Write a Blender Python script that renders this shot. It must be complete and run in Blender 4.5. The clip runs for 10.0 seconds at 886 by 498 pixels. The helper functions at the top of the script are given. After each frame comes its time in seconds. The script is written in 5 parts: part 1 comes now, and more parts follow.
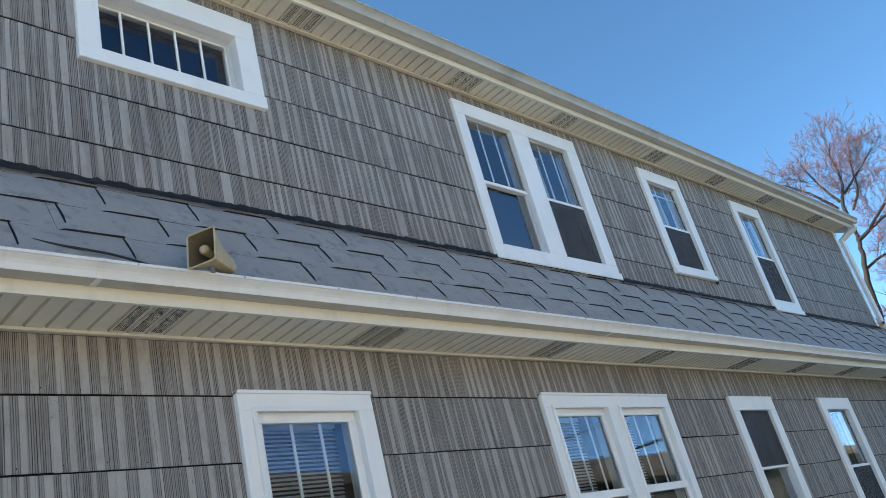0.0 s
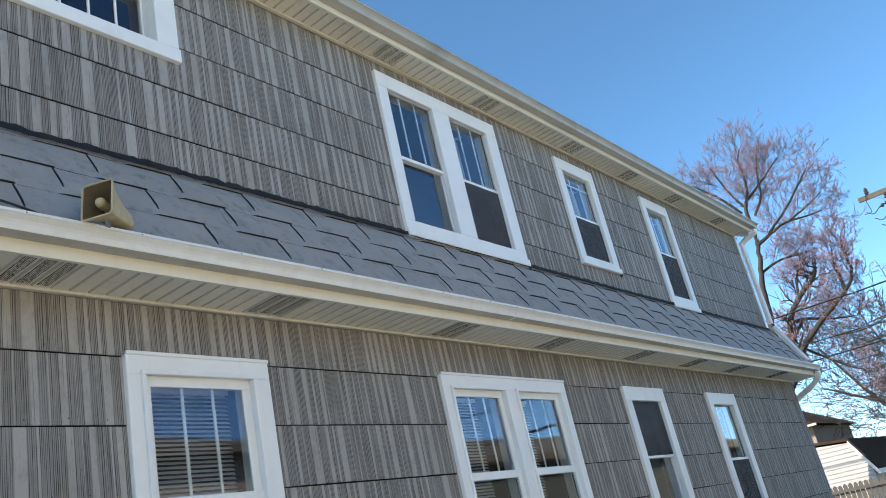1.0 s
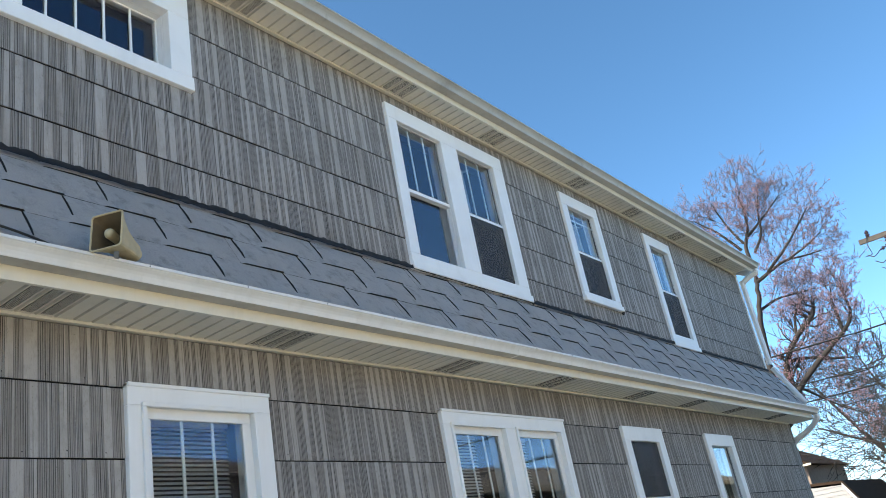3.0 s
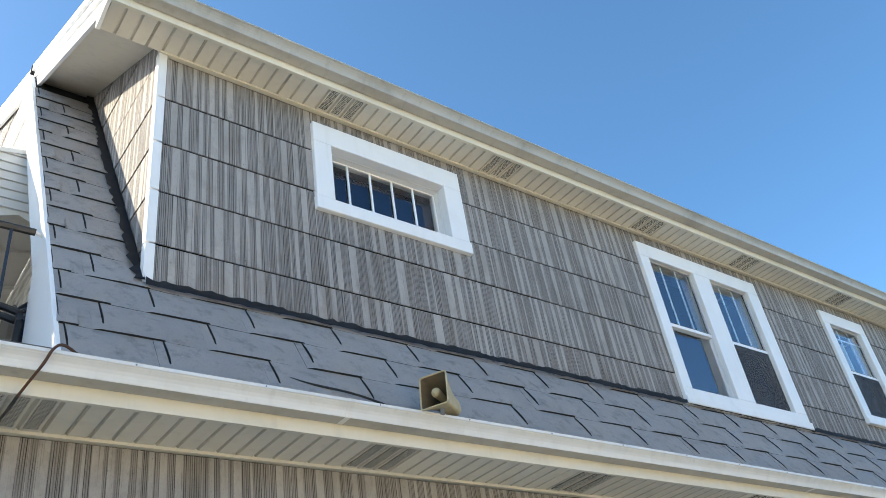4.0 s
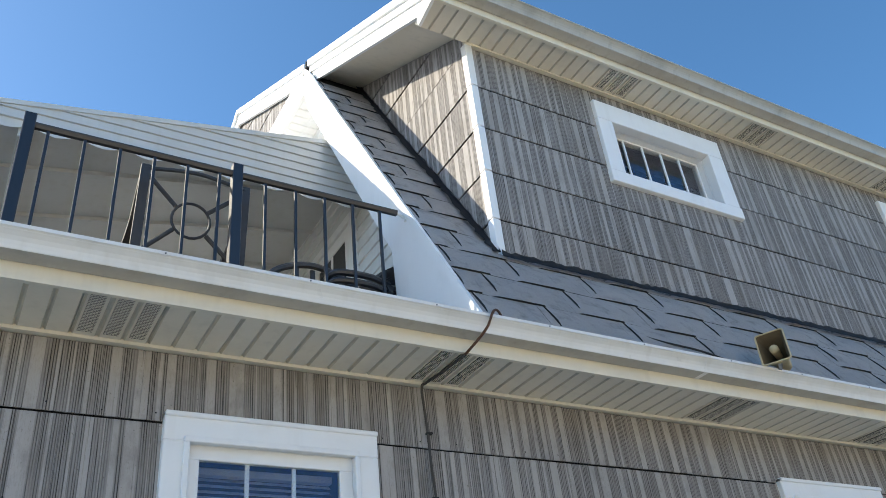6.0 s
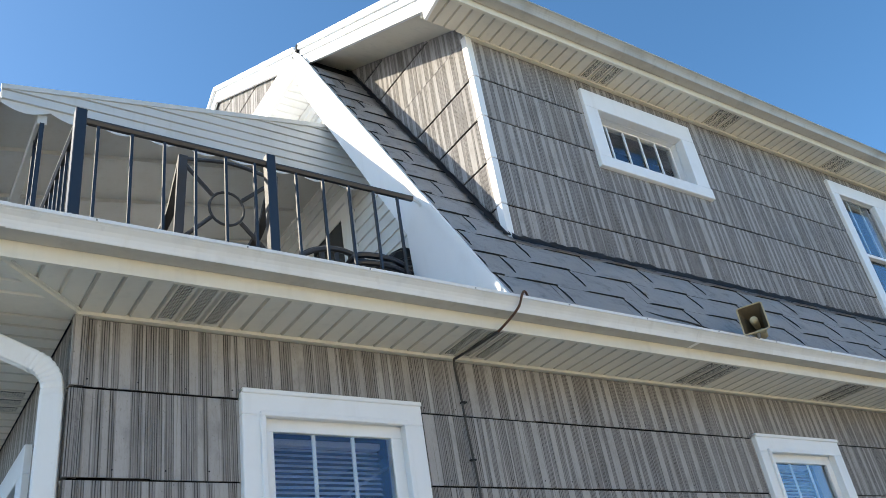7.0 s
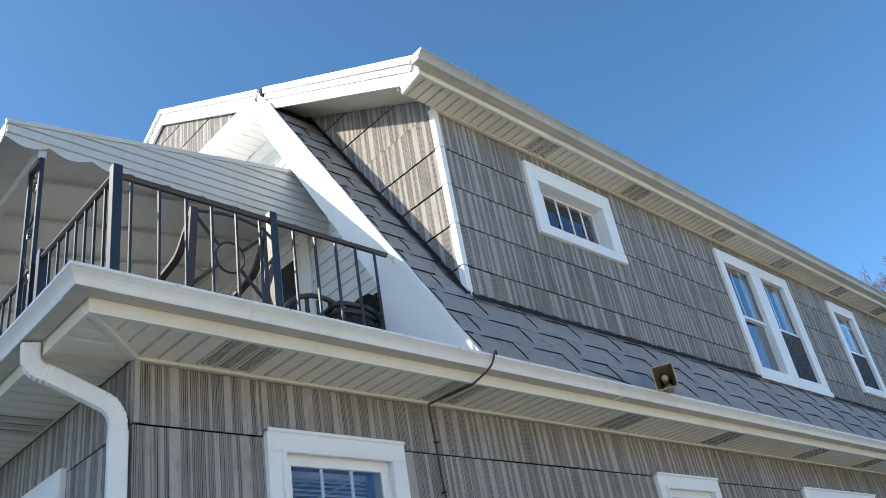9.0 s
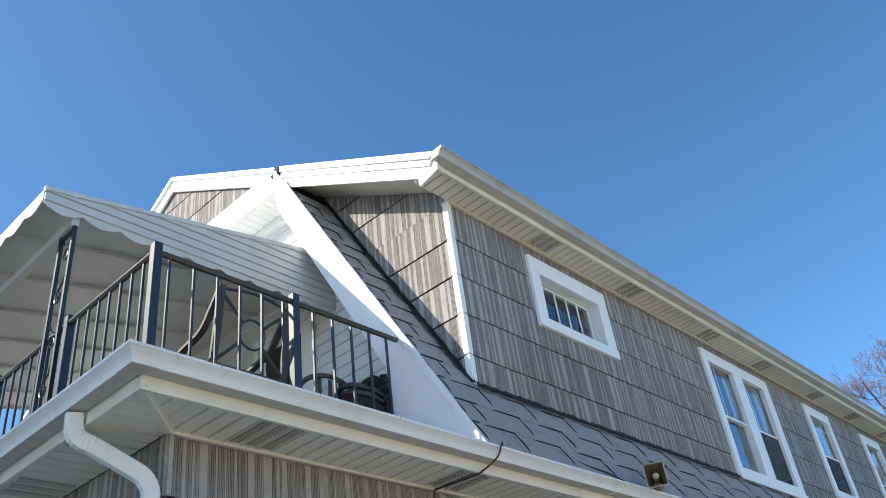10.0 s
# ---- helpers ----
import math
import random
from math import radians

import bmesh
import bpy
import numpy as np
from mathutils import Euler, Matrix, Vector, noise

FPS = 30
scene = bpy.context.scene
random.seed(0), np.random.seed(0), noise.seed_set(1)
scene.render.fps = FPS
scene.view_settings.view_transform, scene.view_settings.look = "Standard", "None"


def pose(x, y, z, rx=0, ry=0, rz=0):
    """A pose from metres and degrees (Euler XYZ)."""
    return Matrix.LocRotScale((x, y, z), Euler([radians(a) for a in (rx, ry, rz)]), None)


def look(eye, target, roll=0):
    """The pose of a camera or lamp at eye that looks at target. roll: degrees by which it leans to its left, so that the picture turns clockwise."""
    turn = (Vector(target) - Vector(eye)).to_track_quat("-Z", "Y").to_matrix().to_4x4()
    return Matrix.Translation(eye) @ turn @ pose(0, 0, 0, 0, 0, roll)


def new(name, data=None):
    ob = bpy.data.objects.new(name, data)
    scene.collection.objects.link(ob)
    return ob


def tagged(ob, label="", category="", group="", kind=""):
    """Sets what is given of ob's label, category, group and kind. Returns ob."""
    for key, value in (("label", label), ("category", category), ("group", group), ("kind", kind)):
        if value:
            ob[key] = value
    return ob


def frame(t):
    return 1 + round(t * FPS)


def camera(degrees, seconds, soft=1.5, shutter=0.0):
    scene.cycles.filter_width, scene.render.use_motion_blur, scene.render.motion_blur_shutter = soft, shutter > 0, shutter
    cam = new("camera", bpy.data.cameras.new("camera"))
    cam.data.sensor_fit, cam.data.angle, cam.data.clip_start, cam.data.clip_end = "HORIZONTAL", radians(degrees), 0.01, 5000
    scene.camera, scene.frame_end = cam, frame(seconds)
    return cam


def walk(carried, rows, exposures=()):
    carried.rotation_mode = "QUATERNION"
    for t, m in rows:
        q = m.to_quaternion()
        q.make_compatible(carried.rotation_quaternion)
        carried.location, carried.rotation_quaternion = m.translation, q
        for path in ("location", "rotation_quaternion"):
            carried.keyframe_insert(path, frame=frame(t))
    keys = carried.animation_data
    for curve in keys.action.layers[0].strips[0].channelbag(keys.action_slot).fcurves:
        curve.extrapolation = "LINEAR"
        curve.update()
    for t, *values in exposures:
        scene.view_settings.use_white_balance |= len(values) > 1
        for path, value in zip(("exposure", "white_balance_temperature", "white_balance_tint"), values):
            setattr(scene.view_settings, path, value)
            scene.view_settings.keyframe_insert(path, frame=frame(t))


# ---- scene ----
cam = camera(56.0, 10.0, soft=0.5)
PATH = [
    (0, (-0.695, -3.878, 1.624), (0.701, -2.694, 2.429), -15.0),
    (0.5, (-0.665, -3.855, 1.639), (0.883, -2.828, 2.382), -13.7),
    (1, (-0.642, -3.883, 1.625), (0.897, -2.821, 2.335), -12.8),
    (1.5, (-0.612, -3.866, 1.614), (0.974, -2.825, 2.247), -13.2),
    (2, (-0.605, -3.868, 1.615), (0.978, -2.82, 2.244), -13.8),
    (2.2, (-0.603, -3.864, 1.617), (0.973, -2.807, 2.251), -13.5),
    (3.3, (-0.793, -3.843, 1.763), (0.715, -2.832, 2.601), -11.3),
    (3.5, (-0.917, -3.812, 1.765), (0.548, -2.787, 2.661), -12.6),
    (4, (-1.221, -3.747, 1.734), (-0.114, -2.512, 2.852), -9.7),
    (4.5, (-1.529, -3.561, 1.702), (-0.666, -2.172, 2.853), -7.7),
    (5, (-1.881, -3.426, 1.731), (-1.134, -1.971, 2.883), -7.3),
    (5.5, (-2.215, -3.447, 1.718), (-1.335, -2.015, 2.802), -6.4),
    (6, (-2.54, -3.297, 1.67), (-1.622, -1.892, 2.759), -6.8),
    (6.2, (-2.668, -3.245, 1.657), (-1.745, -1.818, 2.712), -7.4),
    (7.5, (-3.491, -3.472, 1.608), (-2.303, -2.181, 2.569), -10.5),
    (8, (-3.769, -3.507, 1.631), (-2.495, -2.307, 2.599), -10.8),
    (8.5, (-4.081, -3.512, 1.638), (-2.79, -2.34, 2.618), -10.8),
    (9, (-4.225, -3.609, 1.622), (-2.921, -2.443, 2.592), -10.5),
    (9.5, (-4.339, -3.653, 1.637), (-2.995, -2.485, 2.547), -10.0),
    (10, (-4.658, -3.645, 1.629), (-3.36, -2.599, 2.734), -8.2),
]
# seconds, stops, kelvin, tint
LIGHTING = [
    (0.0, 1.95, 8020.0, 7.0), (0.5, 2.02, 8270.0, 7.0), (2.2, 2.00, 8270.0, 7.0), (3.5, 2.13, 8220.0, 7.0),
    (4.0, 2.26, 8220.0, 7.0), (4.5, 2.10, 8020.0, 7.0), (5.0, 1.90, 7740.0, 7.0), (5.5, 1.77, 7690.0, 7.0),
    (6.2, 1.95, 7790.0, 7.0), (7.5, 1.95, 7890.0, 7.0), (8.5, 1.96, 7890.0, 7.0), (9.0, 1.82, 7690.0, 7.0),
    (9.5, 1.77, 7590.0, 7.0), (10.0, 1.77, 7490.0, 7.0),
]
walk(cam, [(t, look(eye, target, roll)) for t, eye, target, roll in PATH], LIGHTING)

# ---------------------------------------------------------------- world and light
SUN = Vector((-1.0, 0.764, 0.811)).normalized()
world = bpy.data.worlds.new("world")
scene.world = world
world.use_nodes = True
wt = world.node_tree
sky = wt.nodes.new("ShaderNodeTexSky")
sky.sky_type = "NISHITA"
sky.sun_disc = False
sky.sun_elevation = math.asin(SUN.z)
sky.sun_rotation = math.atan2(SUN.x, SUN.y)
sky.altitude = 2500.0
sky.air_density, sky.dust_density, sky.ozone_density = 0.68, 2.6, 3.5
wt.nodes["Background"].inputs["Strength"].default_value = 0.117
rich = wt.nodes.new("ShaderNodeHueSaturation")
rich.inputs["Saturation"].default_value = 1.16
rich.inputs["Hue"].default_value = 0.4950
wt.links.new(sky.outputs[0], rich.inputs["Color"])
wt.links.new(rich.outputs[0], wt.nodes["Background"].inputs["Color"])
sun = new("sun", bpy.data.lights.new("sun", "SUN"))
sun.data.energy, sun.data.angle, sun.data.color = 1.62, radians(0.5), (1.0, 0.975, 0.935)
sun.matrix_world = look((0, 0, 0), -SUN)


# ---------------------------------------------------------------- materials
class Nodes:
    """A small builder for node materials."""

    def __init__(self, name, rough=0.6, metal=0.0, spec=0.5):
        self.mat = bpy.data.materials.new(name)
        self.mat.use_nodes = True
        self.t = self.mat.node_tree
        self.b = self.t.nodes["Principled BSDF"]
        self.b.inputs["Roughness"].default_value = rough
        self.b.inputs["Metallic"].default_value = metal
        self.b.inputs["Specular IOR Level"].default_value = spec

    def n(self, kind):
        return self.t.nodes.new("ShaderNode" + kind)

    def put(self, socket, value):
        if isinstance(value, bpy.types.NodeSocket):
            self.t.links.new(value, socket)
        elif value is not None:
            socket.default_value = value

    def math(self, op, a, b=None, c=None):
        node = self.n("Math")
        node.operation = op
        for i, v in enumerate((a, b, c)):
            self.put(node.inputs[i], v)
        return node.outputs[0]

    def where(self):
        return self.n("NewGeometry").outputs["Position"]

    def vec(self, x, y, z):
        node = self.n("CombineXYZ")
        for i, v in enumerate((x, y, z)):
            self.put(node.inputs[i], v)
        return node.outputs[0]

    def noise(self, vector, scale, detail=3.0, rough=0.55):
        node = self.n("TexNoise")
        self.put(node.inputs["Vector"], vector)
        node.inputs["Scale"].default_value = scale
        node.inputs["Detail"].default_value = detail
        node.inputs["Roughness"].default_value = rough
        return node.outputs["Fac"]

    def span(self, value, a, b, lo=0.0, hi=1.0):
        node = self.n("MapRange")
        for i, v in enumerate((value, a, b, lo, hi)):
            self.put(node.inputs[i], v)
        return node.outputs[0]

    def mix(self, fac, a, b, blend="MIX"):
        node = self.n("Mix")
        node.data_type, node.blend_type = "RGBA", blend
        self.put(node.inputs[0], fac)
        for i, v in ((6, a), (7, b)):
            self.put(node.inputs[i], (*v, 1.0) if isinstance(v, tuple) and len(v) == 3 else v)
        return node.outputs[2]

    def bump(self, height, strength, distance=0.01):
        node = self.n("Bump")
        node.inputs["Strength"].default_value = strength
        node.inputs["Distance"].default_value = distance
        self.put(node.inputs["Height"], height)
        self.put(self.b.inputs["Normal"], node.outputs[0])

    def done(self, color, rough=None):
        self.put(self.b.inputs["Base Color"], (*color, 1.0) if isinstance(color, tuple) else color)
        if rough is not None:
            self.put(self.b.inputs["Roughness"], rough)
        return self.mat


def painted(name, color, dirt=(0.35, 0.32, 0.26), amount=0.35, rough=0.45, fine=0.05):
    """Paint or coil coating with faint stains and a fine unevenness."""
    m = Nodes(name, rough)
    p = m.where()
    stain = m.span(m.noise(p, 2.3, 5.0, 0.65), 0.5, 0.78, 0.0, amount)
    vm = m.n("VectorMath")
    vm.operation = "MULTIPLY"
    m.put(vm.inputs[0], p)
    vm.inputs[1].default_value = (14.0, 14.0, 1.5)
    streak = m.span(m.noise(vm.outputs[0], 1.0, 3.0), 0.55, 0.8, 0.0, amount * 0.7)
    col = m.mix(stain, color, dirt)
    col = m.mix(streak, col, dirt)
    m.bump(m.noise(p, 60.0, 2.0), fine, 0.004)
    return m.done(col, m.span(m.noise(p, 8.0), 0.3, 0.7, rough - 0.08, rough + 0.12))


def siding_paint():
    """Grey paint on machine-combed cedar shakes: bundles of fine grooves, their shade put into the colour, between
    plain flats.
    """
    m = Nodes("combed_shake_paint", 0.68, spec=0.18)
    p = m.where()
    xyz = m.n("SeparateXYZ")
    m.put(xyz.inputs[0], p)
    own = m.math("ADD", m.math("MULTIPLY", m.n("ObjectInfo").outputs["Random"], 31.0), m.math("MULTIPLY", m.n("NewGeometry").outputs["Random Per Island"], 17.0))
    u = m.math("ADD", m.math("ADD", xyz.outputs[0], xyz.outputs[1]), own)
    sway = m.math("MULTIPLY", m.noise(m.vec(u, own, xyz.outputs[2]), 1.5, 1.0), 0.006)
    w = m.math("ADD", u, sway)
    cells = m.n("TexVoronoi")
    cells.voronoi_dimensions = "1D"
    m.put(cells.inputs["W"], w)
    cells.inputs["Scale"].default_value = 17.0
    cells.inputs["Randomness"].default_value = 0.9
    pick = m.n("SeparateColor")
    m.put(pick.inputs[0], cells.outputs["Color"])
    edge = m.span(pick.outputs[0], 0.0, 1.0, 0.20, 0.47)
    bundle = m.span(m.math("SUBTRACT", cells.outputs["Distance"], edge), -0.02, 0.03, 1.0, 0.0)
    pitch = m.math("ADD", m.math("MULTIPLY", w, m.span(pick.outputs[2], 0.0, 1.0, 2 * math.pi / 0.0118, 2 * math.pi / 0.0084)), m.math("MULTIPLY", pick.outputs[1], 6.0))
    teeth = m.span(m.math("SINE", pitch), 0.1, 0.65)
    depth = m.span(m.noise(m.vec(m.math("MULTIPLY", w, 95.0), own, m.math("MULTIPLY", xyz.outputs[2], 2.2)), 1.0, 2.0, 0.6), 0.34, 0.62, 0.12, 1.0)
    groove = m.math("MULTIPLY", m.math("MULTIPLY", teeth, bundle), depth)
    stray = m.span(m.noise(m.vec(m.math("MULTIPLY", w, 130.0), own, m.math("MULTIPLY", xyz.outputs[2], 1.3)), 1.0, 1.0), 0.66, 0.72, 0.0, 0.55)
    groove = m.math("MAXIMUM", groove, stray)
    fibre = m.noise(m.vec(m.math("MULTIPLY", w, 210.0), own, m.math("MULTIPLY", xyz.outputs[2], 38.0)), 1.0, 3.0, 0.7)
    line = m.vec(w, own, m.math("MULTIPLY", xyz.outputs[2], 0.05))
    shade = m.noise(line, 60.0, 2.0, 0.5)
    cloud = m.noise(p, 2.7, 4.0, 0.6)
    flat = m.mix(cloud, (0.385, 0.358, 0.338), (0.465, 0.434, 0.409))
    comb = m.mix(cloud, (0.268, 0.248, 0.233), (0.330, 0.306, 0.288))
    grey = m.mix(bundle, flat, comb)
    grey = m.mix(m.span(shade, 0.45, 0.75, 0.0, 0.35), grey, (0.36, 0.346, 0.327))
    grey = m.mix(m.span(fibre, 0.52, 0.76, 0.0, 0.30), grey, (0.150, 0.138, 0.125))
    grey = m.mix(m.span(fibre, 0.46, 0.30, 0.0, 0.18), grey, (0.43, 0.415, 0.395))
    grime = m.span(m.noise(m.vec(m.math("MULTIPLY", w, 7.0), own, m.math("MULTIPLY", xyz.outputs[2], 1.1)), 1.0, 4.0, 0.65), 0.46, 0.78, 0.0, 0.66)
    grime = m.math("MULTIPLY", grime, m.span(m.noise(p, 0.55, 2.0), 0.40, 0.62, 0.15, 1.0))
    grey = m.mix(grime, grey, (0.150, 0.120, 0.088))
    # shade and dirt of the grooves, both put into the base colour
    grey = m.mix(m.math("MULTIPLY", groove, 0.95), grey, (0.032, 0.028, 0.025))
    blotch = m.noise(m.vec(m.math("MULTIPLY", w, 9.0), own, m.math("MULTIPLY", xyz.outputs[2], 6.0)), 1.0, 5.0, 0.7)
    grey = m.mix(m.span(blotch, 0.50, 0.78, 0.0, 0.42), grey, (0.135, 0.120, 0.103))
    speck = m.span(m.noise(p, 75.0, 2.0, 0.6), 0.66, 0.74, 0.0, 0.55)
    grey = m.mix(speck, grey, (0.085, 0.074, 0.064))
    scuff = m.span(m.noise(p, 48.0, 2.0, 0.6), 0.70, 0.76, 0.0, 0.35)
    grey = m.mix(scuff, grey, (0.44, 0.425, 0.405))
    tone = m.span(m.n("ObjectInfo").outputs["Random"], 0.0, 1.0, 0.95, 1.05)
    hsv = m.n("HueSaturation")
    m.put(hsv.inputs["Value"], tone)
    m.put(hsv.inputs["Color"], grey)
    m.bump(m.math("SUBTRACT", m.math("ADD", m.math("MULTIPLY", shade, 0.3), m.math("MULTIPLY", fibre, 0.35)), groove), 0.7, 0.005)
    return m.done(hsv.outputs[0])


def roof_asphalt():
    """Dark slate-grey interlocking asphalt shingles with mineral grain."""
    m = Nodes("asphalt_shingle", 0.62, spec=0.22)
    p = m.where()
    grain = m.noise(p, 420.0, 2.0, 0.7)
    cloud = m.noise(p, 2.6, 5.0, 0.65)
    col = m.mix(cloud, (0.378, 0.358, 0.346), (0.585, 0.556, 0.538))
    col = m.mix(m.span(grain, 0.42, 0.78, 0.0, 0.32), col, (0.060, 0.057, 0.054))
    scuff = m.span(m.noise(p, 11.0, 4.0, 0.7), 0.52, 0.70, 0.0, 0.45)
    col = m.mix(scuff, col, (0.120, 0.115, 0.110))
    fleck = m.span(m.noise(p, 34.0, 2.0, 0.5), 0.72, 0.76, 0.0, 0.7)
    col = m.mix(fleck, col, (0.55, 0.55, 0.53))
    tone = m.span(m.n("ObjectInfo").outputs["Random"], 0.0, 1.0, 0.985, 1.015)
    hsv = m.n("HueSaturation")
    m.put(hsv.inputs["Value"], tone)
    m.put(hsv.inputs["Color"], col)
    m.bump(m.math("ADD", grain, m.math("MULTIPLY", m.noise(p, 13.0, 3.0), 4.0)), 0.9, 0.008)
    return m.done(hsv.outputs[0])


def plain(name, color, rough=0.6, metal=0.0, vary=0.25, scale=18.0, spec=0.5):
    m = Nodes(name, rough, metal, spec)
    p = m.where()
    dark = tuple(c * (1 - vary) for c in color)
    light = tuple(min(1.0, c * (1 + vary)) for c in color)
    col = m.mix(m.noise(p, scale, 4.0, 0.6), dark, light)
    m.bump(m.noise(p, scale * 6, 2.0), 0.12, 0.004)
    return m.done(col)


def glass():
    m = Nodes("window_glass", 0.0)
    m.b.inputs["Transmission Weight"].default_value = 1.0
    m.b.inputs["IOR"].default_value = 1.58
    m.b.inputs["Specular Tint"].default_value = (0.60, 0.64, 0.88, 1.0)
    m.bump(m.noise(m.where(), 2.2, 1.0), 0.03, 0.02)
    return m.done((0.93, 0.96, 0.95))


def screen_mesh():
    """Grey insect screen: a fine weave that lets part of the view through."""
    m = Nodes("insect_screen", 0.8)
    clear = m.n("BsdfTransparent")
    mixer = m.n("MixShader")
    mixer.inputs[0].default_value = 0.62
    m.t.links.new(clear.outputs[0], mixer.inputs[1])
    m.t.links.new(m.b.outputs[0], mixer.inputs[2])
    m.t.links.new(mixer.outputs[0], m.t.nodes["Material Output"].inputs["Surface"])
    return m.done((0.075, 0.075, 0.08))


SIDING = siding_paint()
ROOF = roof_asphalt()
# near-black edge faces: shadow lines of butts and slits put into the colour
ROOF_EDGE = plain("shadow_line_edge", (0.030, 0.029, 0.029), 0.8)
WHITE = painted("white_trim_paint", (0.90, 0.90, 0.89), amount=0.12, rough=0.4)
FASCIA = painted("cream_fascia_coating", (0.82, 0.765, 0.64), amount=0.22, rough=0.42)
SOFFIT = painted("soffit_coating", (0.82, 0.76, 0.645), amount=0.25, rough=0.5)
GUTTER = painted("gutter_enamel", (0.83, 0.82, 0.79), (0.42, 0.38, 0.30), 0.28, 0.35)
GUTTER_OLD = painted("weathered_gutter_enamel", (0.46, 0.44, 0.395), (0.19, 0.17, 0.14), 0.6, 0.45)
GUTTER_BASE = painted("gutter_underside_coating", (0.52, 0.49, 0.44), (0.24, 0.20, 0.15), 0.5, 0.5)
LAP = painted("white_lap_vinyl", (0.74, 0.74, 0.72), amount=0.2, rough=0.45)
SEAM = painted("darker_soffit_groove", (0.66, 0.61, 0.51), amount=0.5, rough=0.7)
AWNING = painted("awning_enamel", (0.60, 0.60, 0.58), (0.42, 0.39, 0.30), 0.35, 0.4)
BACKING = plain("building_paper", (0.018, 0.018, 0.020), 0.9)
FLASHING = plain("roof_cement", (0.040, 0.040, 0.046), 0.7, vary=0.5)
SLOT = plain("vent_slot", (0.026, 0.024, 0.021), 0.9)
IRON = plain("black_iron_paint", (0.009, 0.010, 0.015), 0.40, vary=0.3, spec=0.85)
RUST = plain("rusted_cable_sheath", (0.10, 0.045, 0.025), 0.8, vary=0.5, scale=60.0)
# browner and darker than HORN: the throat's shade is put into this colour
HORN_IN = plain("shaded_horn_throat", (0.16, 0.115, 0.065), 0.6, vary=0.4, scale=14.0)
HORN = plain("weathered_beige_plastic", (0.52, 0.41, 0.24), 0.55, vary=0.3, scale=14.0)
BLIND = plain("blind_vinyl", (0.60, 0.61, 0.62), 0.5, vary=0.08)
CURTAIN = plain("pale_curtain_cloth", (0.74, 0.77, 0.80), 0.9, vary=0.15, scale=6.0)
# near-black colour stands in for the darkness of the rooms behind the glass
ROOM = plain("unlit_room_plaster", (0.04, 0.04, 0.045), 0.9)
GLASS = glass()
SCREEN = screen_mesh()
WICKER = plain("dark_resin_chair", (0.050, 0.046, 0.045), 0.5)
DECK = plain("deck_membrane", (0.10, 0.10, 0.10), 0.8)
GROUND = plain("worn_concrete_ground", (0.57, 0.515, 0.42), 0.9, vary=0.22, scale=2.2)
CREAM = painted("tan_house_siding", (0.82, 0.72, 0.54), amount=0.12)
SHEDWALL = painted("white_shed_paint", (0.44, 0.44, 0.45), amount=0.15)
PICKET = plain("weathered_fence_wood", (0.105, 0.098, 0.092), 0.85, vary=0.4, scale=9.0)
POLEWOOD = plain("weathered_pole_wood", (0.115, 0.098, 0.082), 0.85, vary=0.4, scale=9.0)
BARK = plain("grey_maple_bark", (0.050, 0.043, 0.040), 0.9, vary=0.4, scale=12.0)
BUD = plain("red_maple_buds", (0.37, 0.205, 0.24), 0.8, vary=0.4, scale=5.0)
SHEDROOF = plain("brown_shed_shingles", (0.060, 0.040, 0.029), 0.9, vary=0.4, scale=8.0, spec=0.1)
BRICK = plain("brown_house_siding", (0.36, 0.275, 0.225), 0.85, vary=0.3, scale=6.0)
WIRE = plain("black_cable", (0.02, 0.02, 0.02), 0.6)
PORCELAIN = plain("dark_insulator", (0.06, 0.035, 0.035), 0.25)
LAWN = plain("winter_lawn", (0.13, 0.115, 0.065), 0.95, vary=0.4, scale=3.0)
METAL = plain("galvanised_steel", (0.30, 0.31, 0.32), 0.45, 0.8)


# ---------------------------------------------------------------- mesh helpers
def mesh_of(name, bm, *mats):
    bmesh.ops.recalc_face_normals(bm, faces=bm.faces)
    me = bpy.data.meshes.new(name)
    bm.to_mesh(me)
    bm.free()
    for mt in mats:
        me.materials.append(mt)
    return me


def part(name, bm, mat, parent, label=""):
    """One bmesh as one mesh object under a thing or a part."""
    ob = new(name, mesh_of(name, bm, *(mat if isinstance(mat, tuple) else (mat,))))
    if parent is not None:
        ob.parent = parent
        ob.matrix_parent_inverse = parent.matrix_world.inverted()
    if label:
        ob["label"] = label
    return ob


def thing(name, at, label, category, group="", kind=""):
    ob = new(name)
    ob.empty_display_size = 0.1
    ob.matrix_world = Matrix.Translation(at)
    return tagged(ob, label, category, group, kind)


def box(bm, x0, x1, y0, y1, z0, z1, bevel=0.0):
    v = [bm.verts.new(p) for p in ((x0, y0, z0), (x1, y0, z0), (x1, y1, z0), (x0, y1, z0), (x0, y0, z1), (x1, y0, z1), (x1, y1, z1), (x0, y1, z1))]
    f = [bm.faces.new([v[i] for i in q]) for q in ((0, 3, 2, 1), (4, 5, 6, 7), (0, 1, 5, 4), (1, 2, 6, 5), (2, 3, 7, 6), (3, 0, 4, 7))]
    if bevel:
        es = list({e for g in f for e in g.edges})
        bmesh.ops.bevel(bm, geom=es, offset=bevel, segments=1, affect="EDGES")
    return bm


def cube(x0, x1, y0, y1, z0, z1, bevel=0.0):
    return box(bmesh.new(), x0, x1, y0, y1, z0, z1, bevel)


